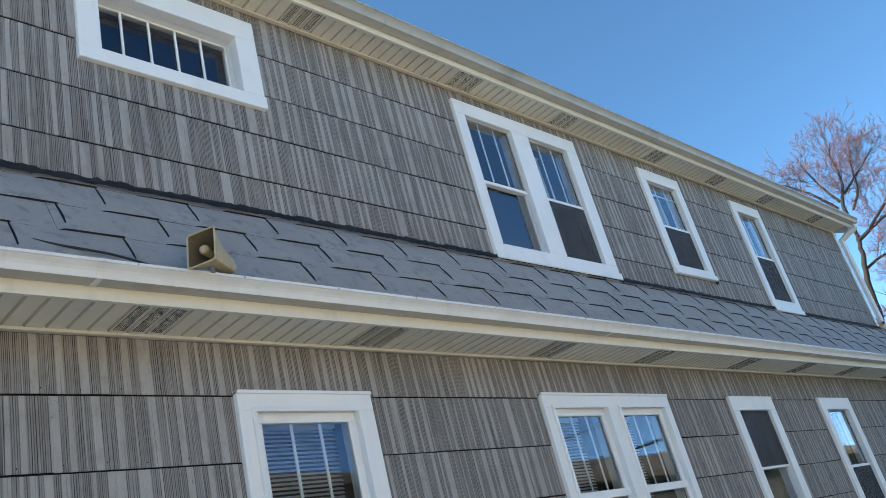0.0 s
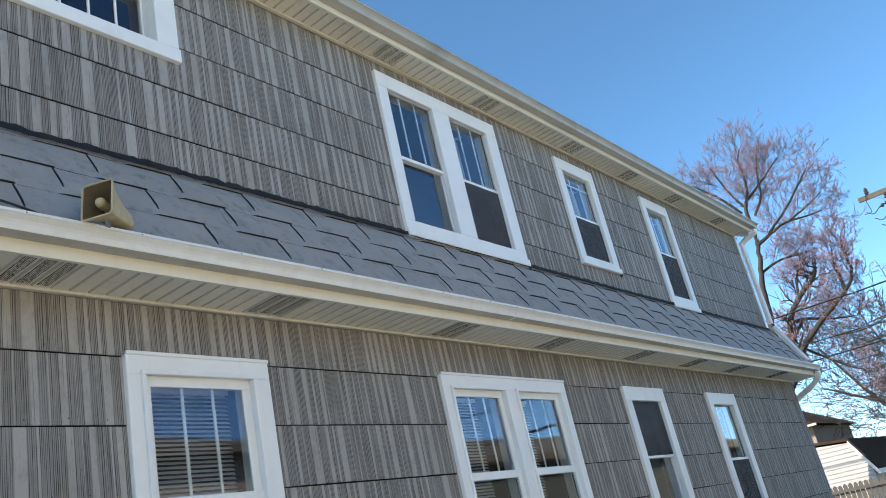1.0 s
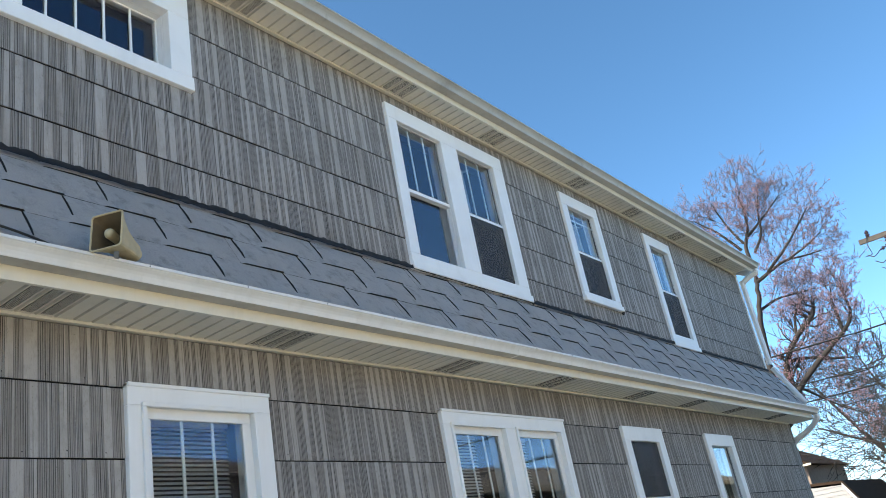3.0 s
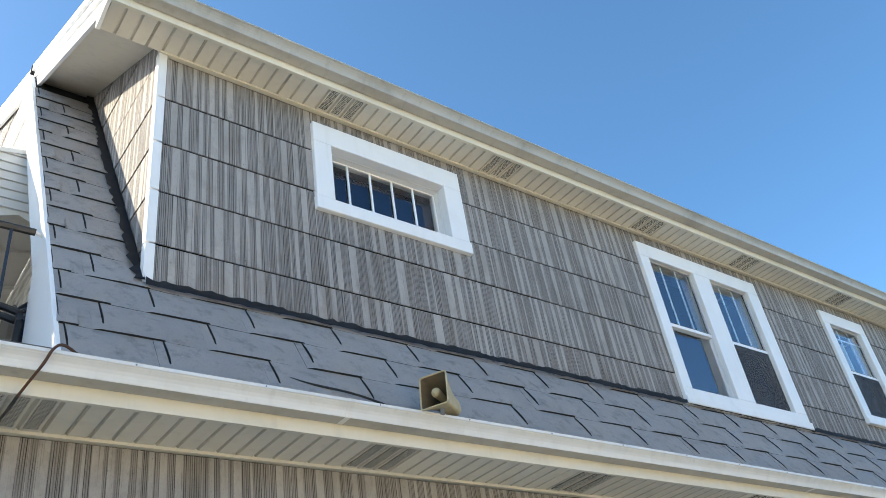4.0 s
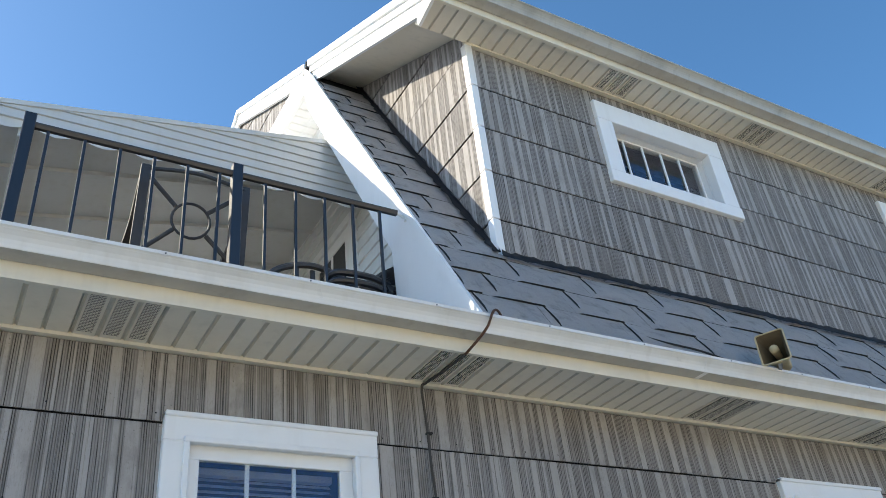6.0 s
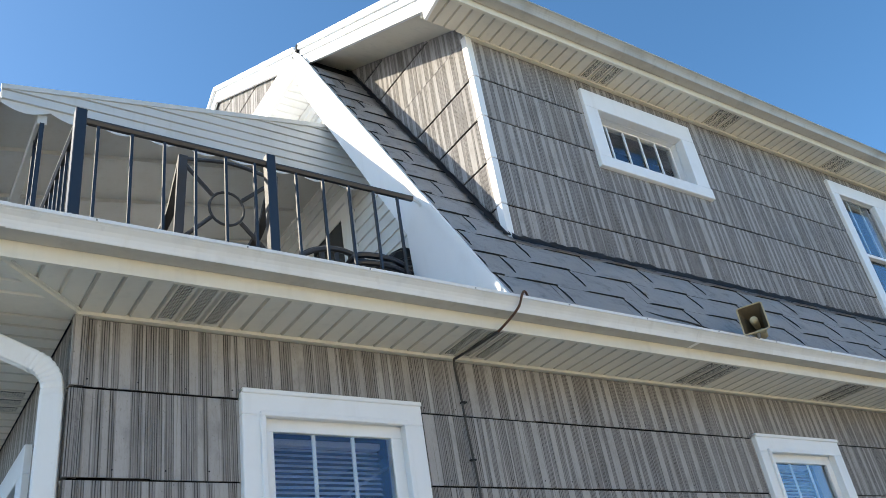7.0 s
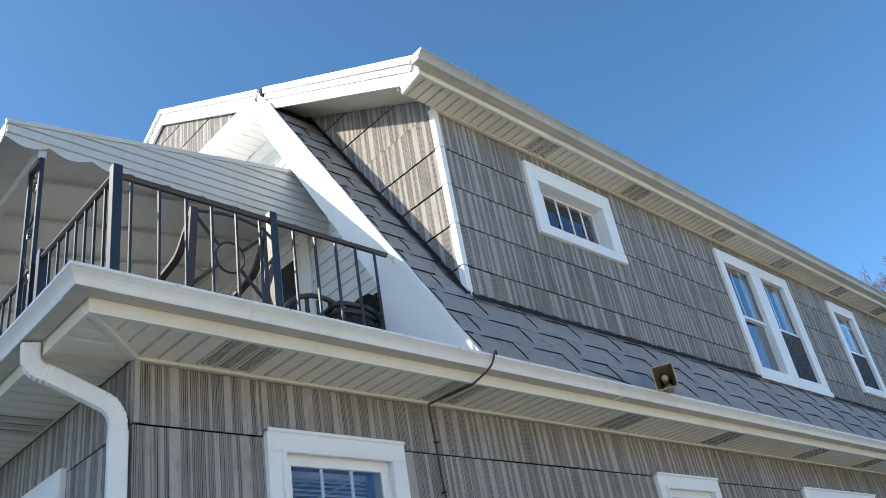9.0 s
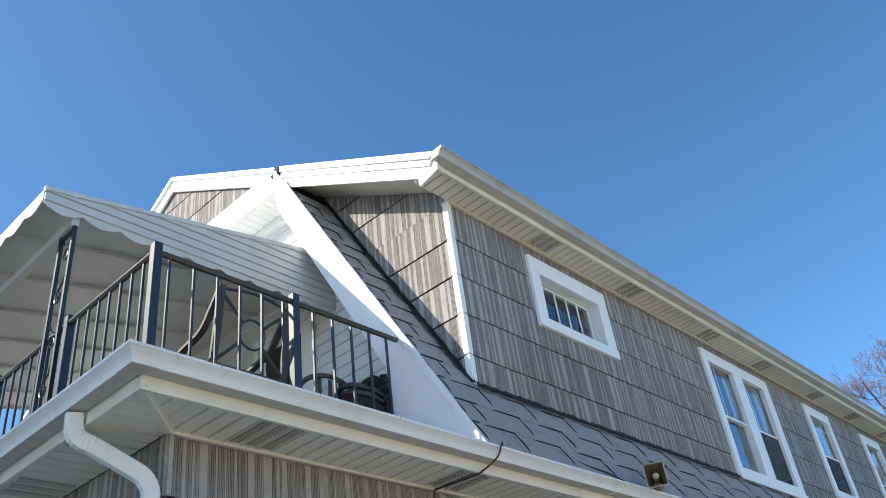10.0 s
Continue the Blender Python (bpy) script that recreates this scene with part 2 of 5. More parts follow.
def prism(bm, loop, axis, a, b):
    """A closed loop in the plane across an axis, drawn out along it from a to b."""
    def place(u, v, w):
        return {"x": (w, u, v), "y": (u, w, v), "z": (u, v, w)}[axis]
    lo = [bm.verts.new(place(u, v, a)) for u, v in loop]
    hi = [bm.verts.new(place(u, v, b)) for u, v in loop]
    bm.faces.new(lo)
    bm.faces.new(hi[::-1])
    for i in range(len(loop)):
        j = (i + 1) % len(loop)
        bm.faces.new((lo[i], lo[j], hi[j], hi[i]))
    return bm


def sweep(bm, loop, path, up=(0, 0, 1), closed=True):
    """A closed loop (right, up) carried along a path with mitred corners."""
    pts = [Vector(p) for p in path]
    rings = []
    for i, p in enumerate(pts):
        a = (p - pts[i - 1]).normalized() if i else None
        b = (pts[i + 1] - p).normalized() if i + 1 < len(pts) else None
        d = (a + b).normalized() if a and b else (a or b)
        ref = Vector(up)
        if abs(d.dot(ref)) > 0.995:
            ref = Vector((0, 1, 0))
        side = d.cross(ref).normalized()
        top = side.cross(d).normalized()
        k = 1.0 / max(0.35, (a.dot(d) if a else 1.0))
        flat = abs(a.z) + abs(b.z) < 1e-4 if a and b else True
        rings.append([bm.verts.new(p + side * u * (k if flat else 1) + top * v * (1 if flat else k)) for u, v in loop])
    n = len(loop)
    for r, s in zip(rings, rings[1:]):
        for i in range(n):
            bm.faces.new((r[i], r[(i + 1) % n], s[(i + 1) % n], s[i]))
    bm.faces.new(rings[0])
    bm.faces.new(rings[-1][::-1])
    return bm


def ring_loop(r, n=8):
    return [(r * math.cos(2 * math.pi * i / n), r * math.sin(2 * math.pi * i / n)) for i in range(n)]


def smooth_path(points, steps=6):
    """A rounded path through the points (Catmull-Rom)."""
    pts = [Vector(p) for p in points]
    ext = [2 * pts[0] - pts[1], *pts, 2 * pts[-1] - pts[-2]]
    out = []
    for a, b, c, d in zip(ext, ext[1:], ext[2:], ext[3:]):
        for i in range(steps):
            t = i / steps
            out.append(0.5 * ((2 * b) + (c - a) * t + (2 * a - 5 * b + 4 * c - d) * t * t + (3 * b - a - 3 * c + d) * t ** 3))
    return out + [pts[-1]]


def clip(poly, nu, nz, c):
    """The part of a polygon in (u, z) where nu * u + nz * z <= c."""
    out = []
    for i, p in enumerate(poly):
        q = poly[(i + 1) % len(poly)]
        dp, dq = nu * p[0] + nz * p[1] - c, nu * q[0] + nz * q[1] - c
        if dp <= 0:
            out.append(p)
        if dp * dq < 0:
            t = dp / (dp - dq)
            out.append((p[0] + (q[0] - p[0]) * t, p[1] + (q[1] - p[1]) * t))
    return out


def area(poly):
    return 0.5 * abs(sum(p[0] * q[1] - q[0] * p[1] for p, q in zip(poly, poly[1:] + poly[:1])))


# ---------------------------------------------------------------- the house: main figures
X_PORCH, X_NEAR, X_FAR = -2.54, 0.0, 14.0
RAKE_NEAR, RAKE_FAR = -0.47, 14.22
EAVE, SOFFIT_Z, UP_SOFFIT = 3.47, 3.37, 6.052
RISE, UPRISE = 1.703, 0.577
RIDGE_Y = 3.95
DECK_Z = 3.60
DEEP = 2 * RIDGE_Y


def slope_z(y):
    return 4.26 + RISE * y


def top_z(y):
    return 6.34 + UPRISE * y


BREAK_Y = (6.34 - 4.26) / (RISE - UPRISE)
BREAK_Z = slope_z(BREAK_Y)
RIDGE_Z = top_z(RIDGE_Y)

# outer edges of the window casings on the front wall: x0, x1, z0, z1
LOWER_HOLES = [(-1.835, -0.885, 1.45, 3.077), (1.815, 2.785, 1.45, 3.06), (4.52, 6.42, 1.45, 3.07), (7.67, 8.70, 1.62, 3.065), (10.06, 11.09, 1.38, 3.06)]
UPPER_HOLES = [(1.088, 2.392, 5.135, 5.91), (4.503, 6.372, 4.265, 5.908), (7.617, 8.56, 4.505, 5.89), (9.967, 10.87, 4.245, 5.90)]


def shell(name, x0, x1, z0, z1, holes, label, y0=0.022, y1=0.16):
    """A wall along x with openings through it."""
    bm = bmesh.new()
    xs = sorted({x0, x1, *[h[0] + 0.07 for h in holes], *[h[1] - 0.07 for h in holes]})
    for a, b in zip(xs, xs[1:]):
        mid = (a + b) / 2
        over = [h for h in holes if h[0] < mid < h[1]]
        if over:
            h = over[0]
            if h[2] + 0.07 > z0:
                box(bm, a, b, y0, y1, z0, h[2] + 0.07)
            if h[3] - 0.07 < z1:
                box(bm, a, b, y0, y1, h[3] - 0.07, z1)
        else:
            box(bm, a, b, y0, y1, z0, z1)
    ob = part(name, bm, BACKING, None)
    return tagged(ob, label, "wall", kind="structure")


wall_lower = shell("wall_south", X_PORCH + 0.02, 14.28, 0.0, SOFFIT_Z + 0.1, LOWER_HOLES, "lower front wall under grey combed cedar shakes")
wall_upper = shell("wall_dormer", X_NEAR + 0.02, X_FAR - 0.02, 4.10, 6.272, UPPER_HOLES, "dormer front wall under grey combed cedar shakes")


def slab(name, loop, x0, x1, mat, label, category="roof", kind="structure"):
    ob = part(name, prism(bmesh.new(), loop, "x", x0, x1), mat, None)
    return tagged(ob, label, category, kind=kind)


def band(a, b, thick):
    """A strip under a line from a to b in (y, z)."""
    d = Vector((b[0] - a[0], b[1] - a[1])).normalized()
    n = Vector((d.y, -d.x)) * thick
    return [a, b, (b[0] + n.x, b[1] + n.y), (a[0] + n.x, a[1] + n.y)]


# ---------------------------------------------------------------- roofs and gables
slab("roof_south", band((-0.46, slope_z(-0.46) - 0.012), (BREAK_Y, BREAK_Z - 0.012), 0.10), RAKE_NEAR + 0.03, RAKE_FAR - 0.03, BACKING, "steep lower roof slope of dark asphalt shingles")
roof_top = slab("roof_upper", [(-0.34, top_z(-0.34)), (RIDGE_Y, RIDGE_Z), (DEEP + 0.34, top_z(-0.34)), (DEEP + 0.34, top_z(-0.34) - 0.035), (RIDGE_Y, RIDGE_Z - 0.04), (-0.34, top_z(-0.34) - 0.035)], RAKE_NEAR + 0.05, RAKE_FAR - 0.05, ROOF, "low upper roof of dark asphalt shingles over the dormers")
slab("roof_north", band((DEEP - BREAK_Y, BREAK_Z), (DEEP + 0.46, slope_z(-0.46)), 0.10), RAKE_NEAR + 0.03, RAKE_FAR - 0.03, ROOF, "steep rear roof slope of dark asphalt shingles")

# the recessed gable wall behind the balcony, its upper part standing forward over a soffit
GABLE_X = -0.06
gable = [(0.0, DECK_Z - 0.2), (DEEP, DECK_Z - 0.2), (DEEP, slope_z(0) - 0.25), (DEEP - BREAK_Y, BREAK_Z - 0.25), (BREAK_Y, BREAK_Z - 0.25), (0.0, slope_z(0) - 0.25)]
slab("wall_west", gable, GABLE_X + 0.012, GABLE_X + 0.15, BACKING, "recessed gable wall behind the balcony", "wall")
DROP = 7.14
up_gable = [(BREAK_Y, DROP + 0.05), (DEEP - BREAK_Y, DROP + 0.05), (DEEP - BREAK_Y, BREAK_Z - 0.10), (RIDGE_Y, RIDGE_Z - 0.12), (BREAK_Y, BREAK_Z - 0.10)]
slab("wall_gable_top", up_gable, -0.38, GABLE_X + 0.012, BACKING, "upper gable wall standing forward over a soffit", "wall")
slab("wall_east", [(0.02, 0.0), (DEEP, 0.0), (DEEP, 4.2), (DEEP - BREAK_Y, BREAK_Z - 0.12), (RIDGE_Y, RIDGE_Z - 0.12), (BREAK_Y, BREAK_Z - 0.12), (0.02, 4.15)], 14.10, 14.26, SIDING, "far gable wall of the house", "wall")
slab("wall_cheek_near", [(0.162, slope_z(0.162)), (BREAK_Y - 0.02, BREAK_Z - 0.06), (0.162, top_z(0.162) - 0.045), (0.162, 4.6)], 0.022, 0.12, BACKING, "side wall of the dormer", "wall")
tagged(part("wall_cheek_corner", prism(bmesh.new(), [(0.022, 0.022), (0.12, 0.022), (0.12, 0.16), (0.022, 0.16)], "z", 4.28, 6.27), BACKING, None), "corner of the dormer side wall", "wall", kind="structure")
slab("wall_cheek_far", [(0.02, slope_z(0.02)), (BREAK_Y - 0.05, BREAK_Z - 0.1), (0.02, UP_SOFFIT + 0.1)], X_FAR - 0.12, X_FAR - 0.022, SIDING, "far side wall of the dormer", "wall")
slab("wall_north", [(DEEP - 0.15, 0.0), (DEEP, 0.0), (DEEP, 4.2), (DEEP - 0.15, 4.2)], X_PORCH, 14.25, SIDING, "plain rear wall", "wall")
slab("wall_porch_west", [(0.022, 0.0), (DEEP - 0.16, 0.0), (DEEP - 0.16, SOFFIT_Z + 0.1), (0.022, SOFFIT_Z + 0.1)], X_PORCH + 0.022, X_PORCH + 0.16, BACKING, "side wall of the porch wing", "wall")
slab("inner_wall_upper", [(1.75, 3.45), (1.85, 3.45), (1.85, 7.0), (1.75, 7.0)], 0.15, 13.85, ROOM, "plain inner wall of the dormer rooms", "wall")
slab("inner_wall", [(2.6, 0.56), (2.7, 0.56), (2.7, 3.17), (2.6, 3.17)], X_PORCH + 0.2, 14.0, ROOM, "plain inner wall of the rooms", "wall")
tagged(part("floor", cube(X_PORCH + 0.17, 14.0, 0.17, 2.59, 0.45, 0.55), ROOM, None), "room floor coloured near-black as unlit", "floor", kind="structure")
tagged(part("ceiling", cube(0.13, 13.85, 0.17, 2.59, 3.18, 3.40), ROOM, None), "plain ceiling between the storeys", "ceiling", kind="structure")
tagged(part("deck_floor", cube(X_PORCH - 0.40, GABLE_X + 0.01, -0.37, DEEP + 0.4, DECK_Z - 0.12, DECK_Z), DECK, None), "grey membrane floor of the balcony", "floor", kind="structure")
tagged(part("ground", cube(-400, 600, -400, 400, -0.5, 0.0), GROUND, None), "pale worn concrete driveway and yard", "ground", kind="structure")

tagged(part("lawn", cube(15.2, 90, -9.5, 60, 0.0005, 0.02), LAWN, None), "dry winter lawn beyond the house", "lawn", kind="structure")
# dark strip added out of view: less ground bounce towards the far end
tagged(part("bounce_cut_strip", cube(6.0, 15.15, -10.8, -5.6, 0.0005, 0.03), LAWN, None), "unseen dark strip added to cut the ground's bounce", "lawn", kind="structure")

# ---------------------------------------------------------------- fascias and rake boards
def trim(name, loop, axis, a, b, mat, label):
    return tagged(part(name, prism(bmesh.new(), loop, axis, a, b), mat, None), label, "trim", kind="structure")


trim("fascia_south", [(-0.385, 3.352), (-0.405, 3.352), (-0.405, 3.50), (-0.385, 3.50)], "x", X_PORCH - 0.40, RAKE_FAR, FASCIA, "cream fascia board behind the gutter")
trim("fascia_west", [(X_PORCH - 0.40, 3.352), (X_PORCH - 0.38, 3.352), (X_PORCH - 0.38, 3.50), (X_PORCH - 0.40, 3.50)], "y", -0.38, DEEP + 0.4, FASCIA, "cream fascia board of the porch wing")
trim("fascia_dormer", [(-0.262, 6.022), (-0.285, 6.022), (-0.285, 6.16), (-0.262, 6.16)], "x", -0.41, RAKE_FAR - 0.08, FASCIA, "cream fascia board under the upper gutter")


def rake(name, a, b, wide, x, label):
    """A rake board with a raised drip strip along its upper edge, in (y, z)."""
    d = Vector((b[0] - a[0], b[1] - a[1])).normalized()
    n = Vector((d.y, -d.x))
    if n.y > 0:
        n = -n
    bm = bmesh.new()

    def strip(lo, hi, x0, x1):
        prism(bm, [(p[0] + n.x * w, p[1] + n.y * w) for p, w in ((a, lo), (b, lo), (b, hi), (a, hi))], "x", x0, x1)

    strip(0.0, wide, x, x + 0.025)
    strip(-0.012, 0.050, x - 0.040, x)
    strip(0.050, 0.11, x - 0.018, x)
    return tagged(part(name, bm, WHITE, None), label, "trim", kind="structure")


for x, tag in ((-0.43, "west"), (RAKE_FAR - 0.05, "east")):
    rake("rake_dormer_" + tag, (-0.285, top_z(-0.285) - 0.01), (BREAK_Y - 0.10, top_z(BREAK_Y - 0.10) - 0.01), 0.215, x, "white rake board along the dormer roof")
for wide, x0, x1, name, label in ((0.22, -0.432, -0.405, "rake_upper", "white rake board over the upper gable"), (0.06, -0.462, -0.432, "rake_drip", "white drip strip along the upper gable")):
    a, b = (BREAK_Y, BREAK_Z), (RIDGE_Y, RIDGE_Z + 0.005)
    trim(name, [a, b, (DEEP + 0.3, top_z(-0.3)), (DEEP + 0.3, top_z(-0.3) - wide), (b[0], b[1] - wide), (a[0], a[1] - wide)], "x", x0, x1, WHITE, label)
trim("rake_panel", [(-0.38, slope_z(-0.38) - 0.02), (BREAK_Y - 0.02, BREAK_Z - 0.055), (BREAK_Y + 0.02, BREAK_Z - 0.06), (BREAK_Y + 0.02, BREAK_Z - 0.28), (BREAK_Y - 0.06, BREAK_Z - 0.60), (0.47, slope_z(0.47) - 0.57), (0.42, DECK_Z - 0.1), (-0.38, DECK_Z - 0.1)], "x", -0.455, GABLE_X, WHITE, "wide white rake panel between balcony and roof")
trim("rake_cap", band((-0.44, slope_z(-0.44) + 0.012), (BREAK_Y - 0.16, slope_z(BREAK_Y - 0.16) + 0.012), 0.05), "x", -0.478, -0.457, WHITE, "white drip edge along the steep roof")
trim("frieze", [(BREAK_Y - 0.02, DROP - 0.01), (DEEP - BREAK_Y + 0.02, DROP - 0.01), (DEEP - BREAK_Y + 0.02, top_z(BREAK_Y - 0.02) - 0.05), (DEEP - 2.06, DROP + 0.29), (2.06, DROP + 0.29), (BREAK_Y - 0.02, top_z(BREAK_Y - 0.02) - 0.05)], "x", -0.425, -0.395, WHITE, "white frieze board under the upper gable")
trim("gable_soffit_board", [(BREAK_Y - 0.15, DROP + 0.018), (DEEP - BREAK_Y, DROP + 0.018), (DEEP - BREAK_Y, DROP + 0.045), (BREAK_Y - 0.15, DROP + 0.045)], "x", -0.393, GABLE_X + 0.01, WHITE, "white panelled soffit over the balcony")
trim("gable_cornice", [(BREAK_Y - 0.15, DROP - 0.10), (DEEP - BREAK_Y, DROP - 0.10), (DEEP - BREAK_Y, DROP - 0.004), (BREAK_Y - 0.15, DROP - 0.004)], "x", GABLE_X - 0.06, GABLE_X + 0.01, WHITE, "white cornice moulding on the gable wall")
rear = [(DEEP - y, z) for y, z in ((-0.30, slope_z(-0.30)), (BREAK_Y, BREAK_Z), (BREAK_Y, BREAK_Z - 0.3), (0.0, slope_z(0) - 0.5))]
trim("rake_panel_rear", rear, "x", -0.43, -0.40, WHITE, "white rake board of the rear slope")
# underside of the dormer's rake, and the boxed return at its eave
bm = bmesh.new()
prism(bm, band((-0.02, 6.135), (BREAK_Y - 0.05, 6.147 + UPRISE * (BREAK_Y - 0.05)), -0.015), "x", -0.405, 0.02)
tagged(part("dormer_rake_soffit", bm, SOFFIT, None), "pale flat soffit under the dormer rake", "soffit", kind="structure")
trim("eave_return", [(-0.30, 6.005), (-0.085, 5.950), (-0.08, 6.045), (0.03, 6.10), (0.03, 6.26), (-0.30, 6.135)], "x", -0.428, -0.405, WHITE, "white boxed eave return")

# ---------------------------------------------------------------- soffits of folded metal panels
def soffit_panel(deep, vented, mat=None):
    """A panel 0.305 wide of three planks with V-grooves, and slots where it is vented."""
    loop, w = [], 0.305 / 3
    for k in range(3):
        loop += [(k * w + 0.0035, 0.011), (k * w + 0.010, 0.0), (k * w + w - 0.010, 0.0), (k * w + w - 0.0035, 0.011)]
    loop += [(0.305, 0.018), (0.0, 0.018)]
    bm = prism(bmesh.new(), loop, "y", 0.0, deep)
    bm.faces.ensure_lookup_table()
    # faces of the grooves take the darker third material
    for i in range(12):
        if i % 4 != 1:
            bm.faces[2 + i].material_index = 2
    if vented:
        # pressed louvres; two faces coloured dark stand in for their shaded openings
        for k in range(3):
            for i in range(int((deep - 0.05) / 0.0125)):
                y = 0.025 + i * 0.0125
                for j in range(6):
                    u = k * w + 0.020 + j * (w - 0.040) / 6
                    box(bm, u, u + 0.0072, y, y + 0.0092, -0.0050, 0.002)
                    bm.faces.ensure_lookup_table()
                    for f in bm.faces[-6:]:
                        if all(abs(v.co.x - u) < 1e-5 for v in f.verts) or all(abs(v.co.y - y) < 1e-5 for v in f.verts):
                            f.material_index = 1
    me = mesh_of("panel", bm, mat or SOFFIT, SLOT, mat or SEAM)
    return me


def soffit_run(name, deep, start, count, place, vents, label, mat=None):
    root = thing(name, place(start).translation, label, "soffit", kind="structure")
    kinds = [soffit_panel(deep, False, mat), soffit_panel(deep, True, mat)]
    for k in range(count):
        m = place(start + k * 0.305)
        ob = new("panel", kinds[1 if any(abs(start + k * 0.305 + 0.15 - v) < 0.153 for v in vents) else 0])
        ob.parent = root
        ob.matrix_parent_inverse = root.matrix_world.inverted()
        ob.matrix_world = m
    return root


VENTS = [-2.08 + 1.655 * k for k in range(10)]
soffit_run("soffit_south", 0.372, X_PORCH, 56, lambda s: Matrix.Translation((s, -0.384, SOFFIT_Z)), VENTS, "cream folded metal soffit with vent panels")
soffit_run("soffit_dormer", 0.255, -0.40, 47, lambda s: Matrix.Translation((s, -0.261, UP_SOFFIT)), [v + 0.01 for v in VENTS[2:]], "cream folded metal soffit under the dormer eave")
soffit_run("soffit_west", 0.372, -0.02, 27, lambda s: Matrix.Translation((X_PORCH - 0.006, s, SOFFIT_Z)) @ pose(0, 0, 0, 0, 0, 90), [1.1, 2.7, 4.4], "cream folded metal soffit of the porch wing")
soffit_run("soffit_gable", 0.333, BREAK_Y - 0.2, 15, lambda s: Matrix.Translation((GABLE_X + 0.005, s, DROP)) @ pose(0, 0, 0, 0, 0, 90), [], "white folded metal soffit under the upper gable", WHITE)
for turned in (False, True):
    bm = bmesh.new()
    for k in range(4):
        w = 0.305 / 3
        u = k * w
        prism(bm, [(u + 0.0035, 0.011), (u + 0.010, 0.0), (u + w - 0.010, 0.0), (u + w - 0.0035, 0.011), (u + w - 0.0035, 0.018), (u + 0.0035, 0.018)], "y", 0.0, 0.384)
    prism(bm, [(0.0, 0.0145), (0.41, 0.0145), (0.41, 0.020), (0.0, 0.020)], "y", 0.0, 0.384)
    bmesh.ops.transform(bm, matrix=Matrix(((0, -1, 0, 0), (-1, 0, 0, 0), (0, 0, 1, 0), (0, 0, 0, 1))) if turned else Matrix(((-1, 0, 0, 0), (0, -1, 0, 0), (0, 0, 1, 0), (0, 0, 0, 1))), verts=bm.verts)
    for co, no in (((0, 0, 0), (-1, 1, 0) if not turned else (1, -1, 0)), ((-0.384, 0, 0), (-1, 0, 0)), ((0, -0.384, 0), (0, -1, 0))):
        bmesh.ops.bisect_plane(bm, geom=bm.verts[:] + bm.edges[:] + bm.faces[:], plane_co=co, plane_no=no, clear_outer=True)
    bmesh.ops.translate(bm, verts=bm.verts, vec=(X_PORCH, 0.0, SOFFIT_Z))
    bmesh.ops.recalc_face_normals(bm, faces=bm.faces[:])
    tagged(part("soffit_corner", bm, SOFFIT, None), "cream grooved soffit mitred at the corner", "soffit", kind="structure")
bm = bmesh.new()
sweep(bm, [(-0.030, 0.004), (-0.030, -0.004), (-0.018, -0.004), (-0.013, -0.012), (0.013, -0.012), (0.018, -0.004), (0.030, -0.004), (0.030, 0.004)], [(X_PORCH + 0.01, 0.01, SOFFIT_Z), (X_PORCH - 0.39, -0.39, SOFFIT_Z)])
tagged(part("soffit_mitre", bm, FASCIA, None), "cream mitre strip at the soffit corner", "trim", kind="structure")
trim("soffit_mould", [(0.012, SOFFIT_Z - 0.016), (-0.022, SOFFIT_Z - 0.016), (-0.022, SOFFIT_Z - 0.001), (-0.0115, SOFFIT_Z - 0.001), (-0.0115, SOFFIT_Z + 0.018), (0.012, SOFFIT_Z + 0.018)], "x", X_PORCH, 14.2, FASCIA, "thin cream channel where soffit meets wall")
trim("soffit_mould_upper", [(0.012, UP_SOFFIT - 0.016), (-0.022, UP_SOFFIT - 0.016), (-0.022, UP_SOFFIT - 0.001), (-0.0055, UP_SOFFIT - 0.001), (-0.0055, UP_SOFFIT + 0.018), (0.012, UP_SOFFIT + 0.018)], "x", -0.01, X_FAR, FASCIA, "thin cream channel under the dormer soffit")

# ---------------------------------------------------------------- gutters
def gutter_loop():
    """Half-section of a formed gutter: right is outward, up is up, from its back at 0."""
    out = [(0.0, 0.0), (0.082, 0.0), (0.085, 0.003), (0.088, 0.018), (0.094, 0.036), (0.104, 0.053), (0.116, 0.066), (0.1225, 0.072), (0.1155, 0.0755), (0.1155, 0.0785), (0.126, 0.083), (0.126, 0.101), (0.116, 0.104)]
    inn = [(0.116, 0.090), (0.108, 0.076), (0.085, 0.062), (0.072, 0.036), (0.068, 0.014), (0.058, 0.005), (0.004, 0.005), (0.004, 0.095), (0.0, 0.095)]
    return [(u, v * 0.82) for u, v in out + inn]


def gutter(name, path, label, side=1, mat=GUTTER, under=GUTTER_BASE):
    root = thing(name, path[0], label, "gutter")
    loop = [(side * u, v) for u, v in gutter_loop()]
    bm = sweep(bmesh.new(), loop, path)
    # downward faces take the separate underside material
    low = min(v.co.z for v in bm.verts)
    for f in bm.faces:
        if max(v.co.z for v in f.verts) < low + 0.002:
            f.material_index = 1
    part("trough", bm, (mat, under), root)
    return root


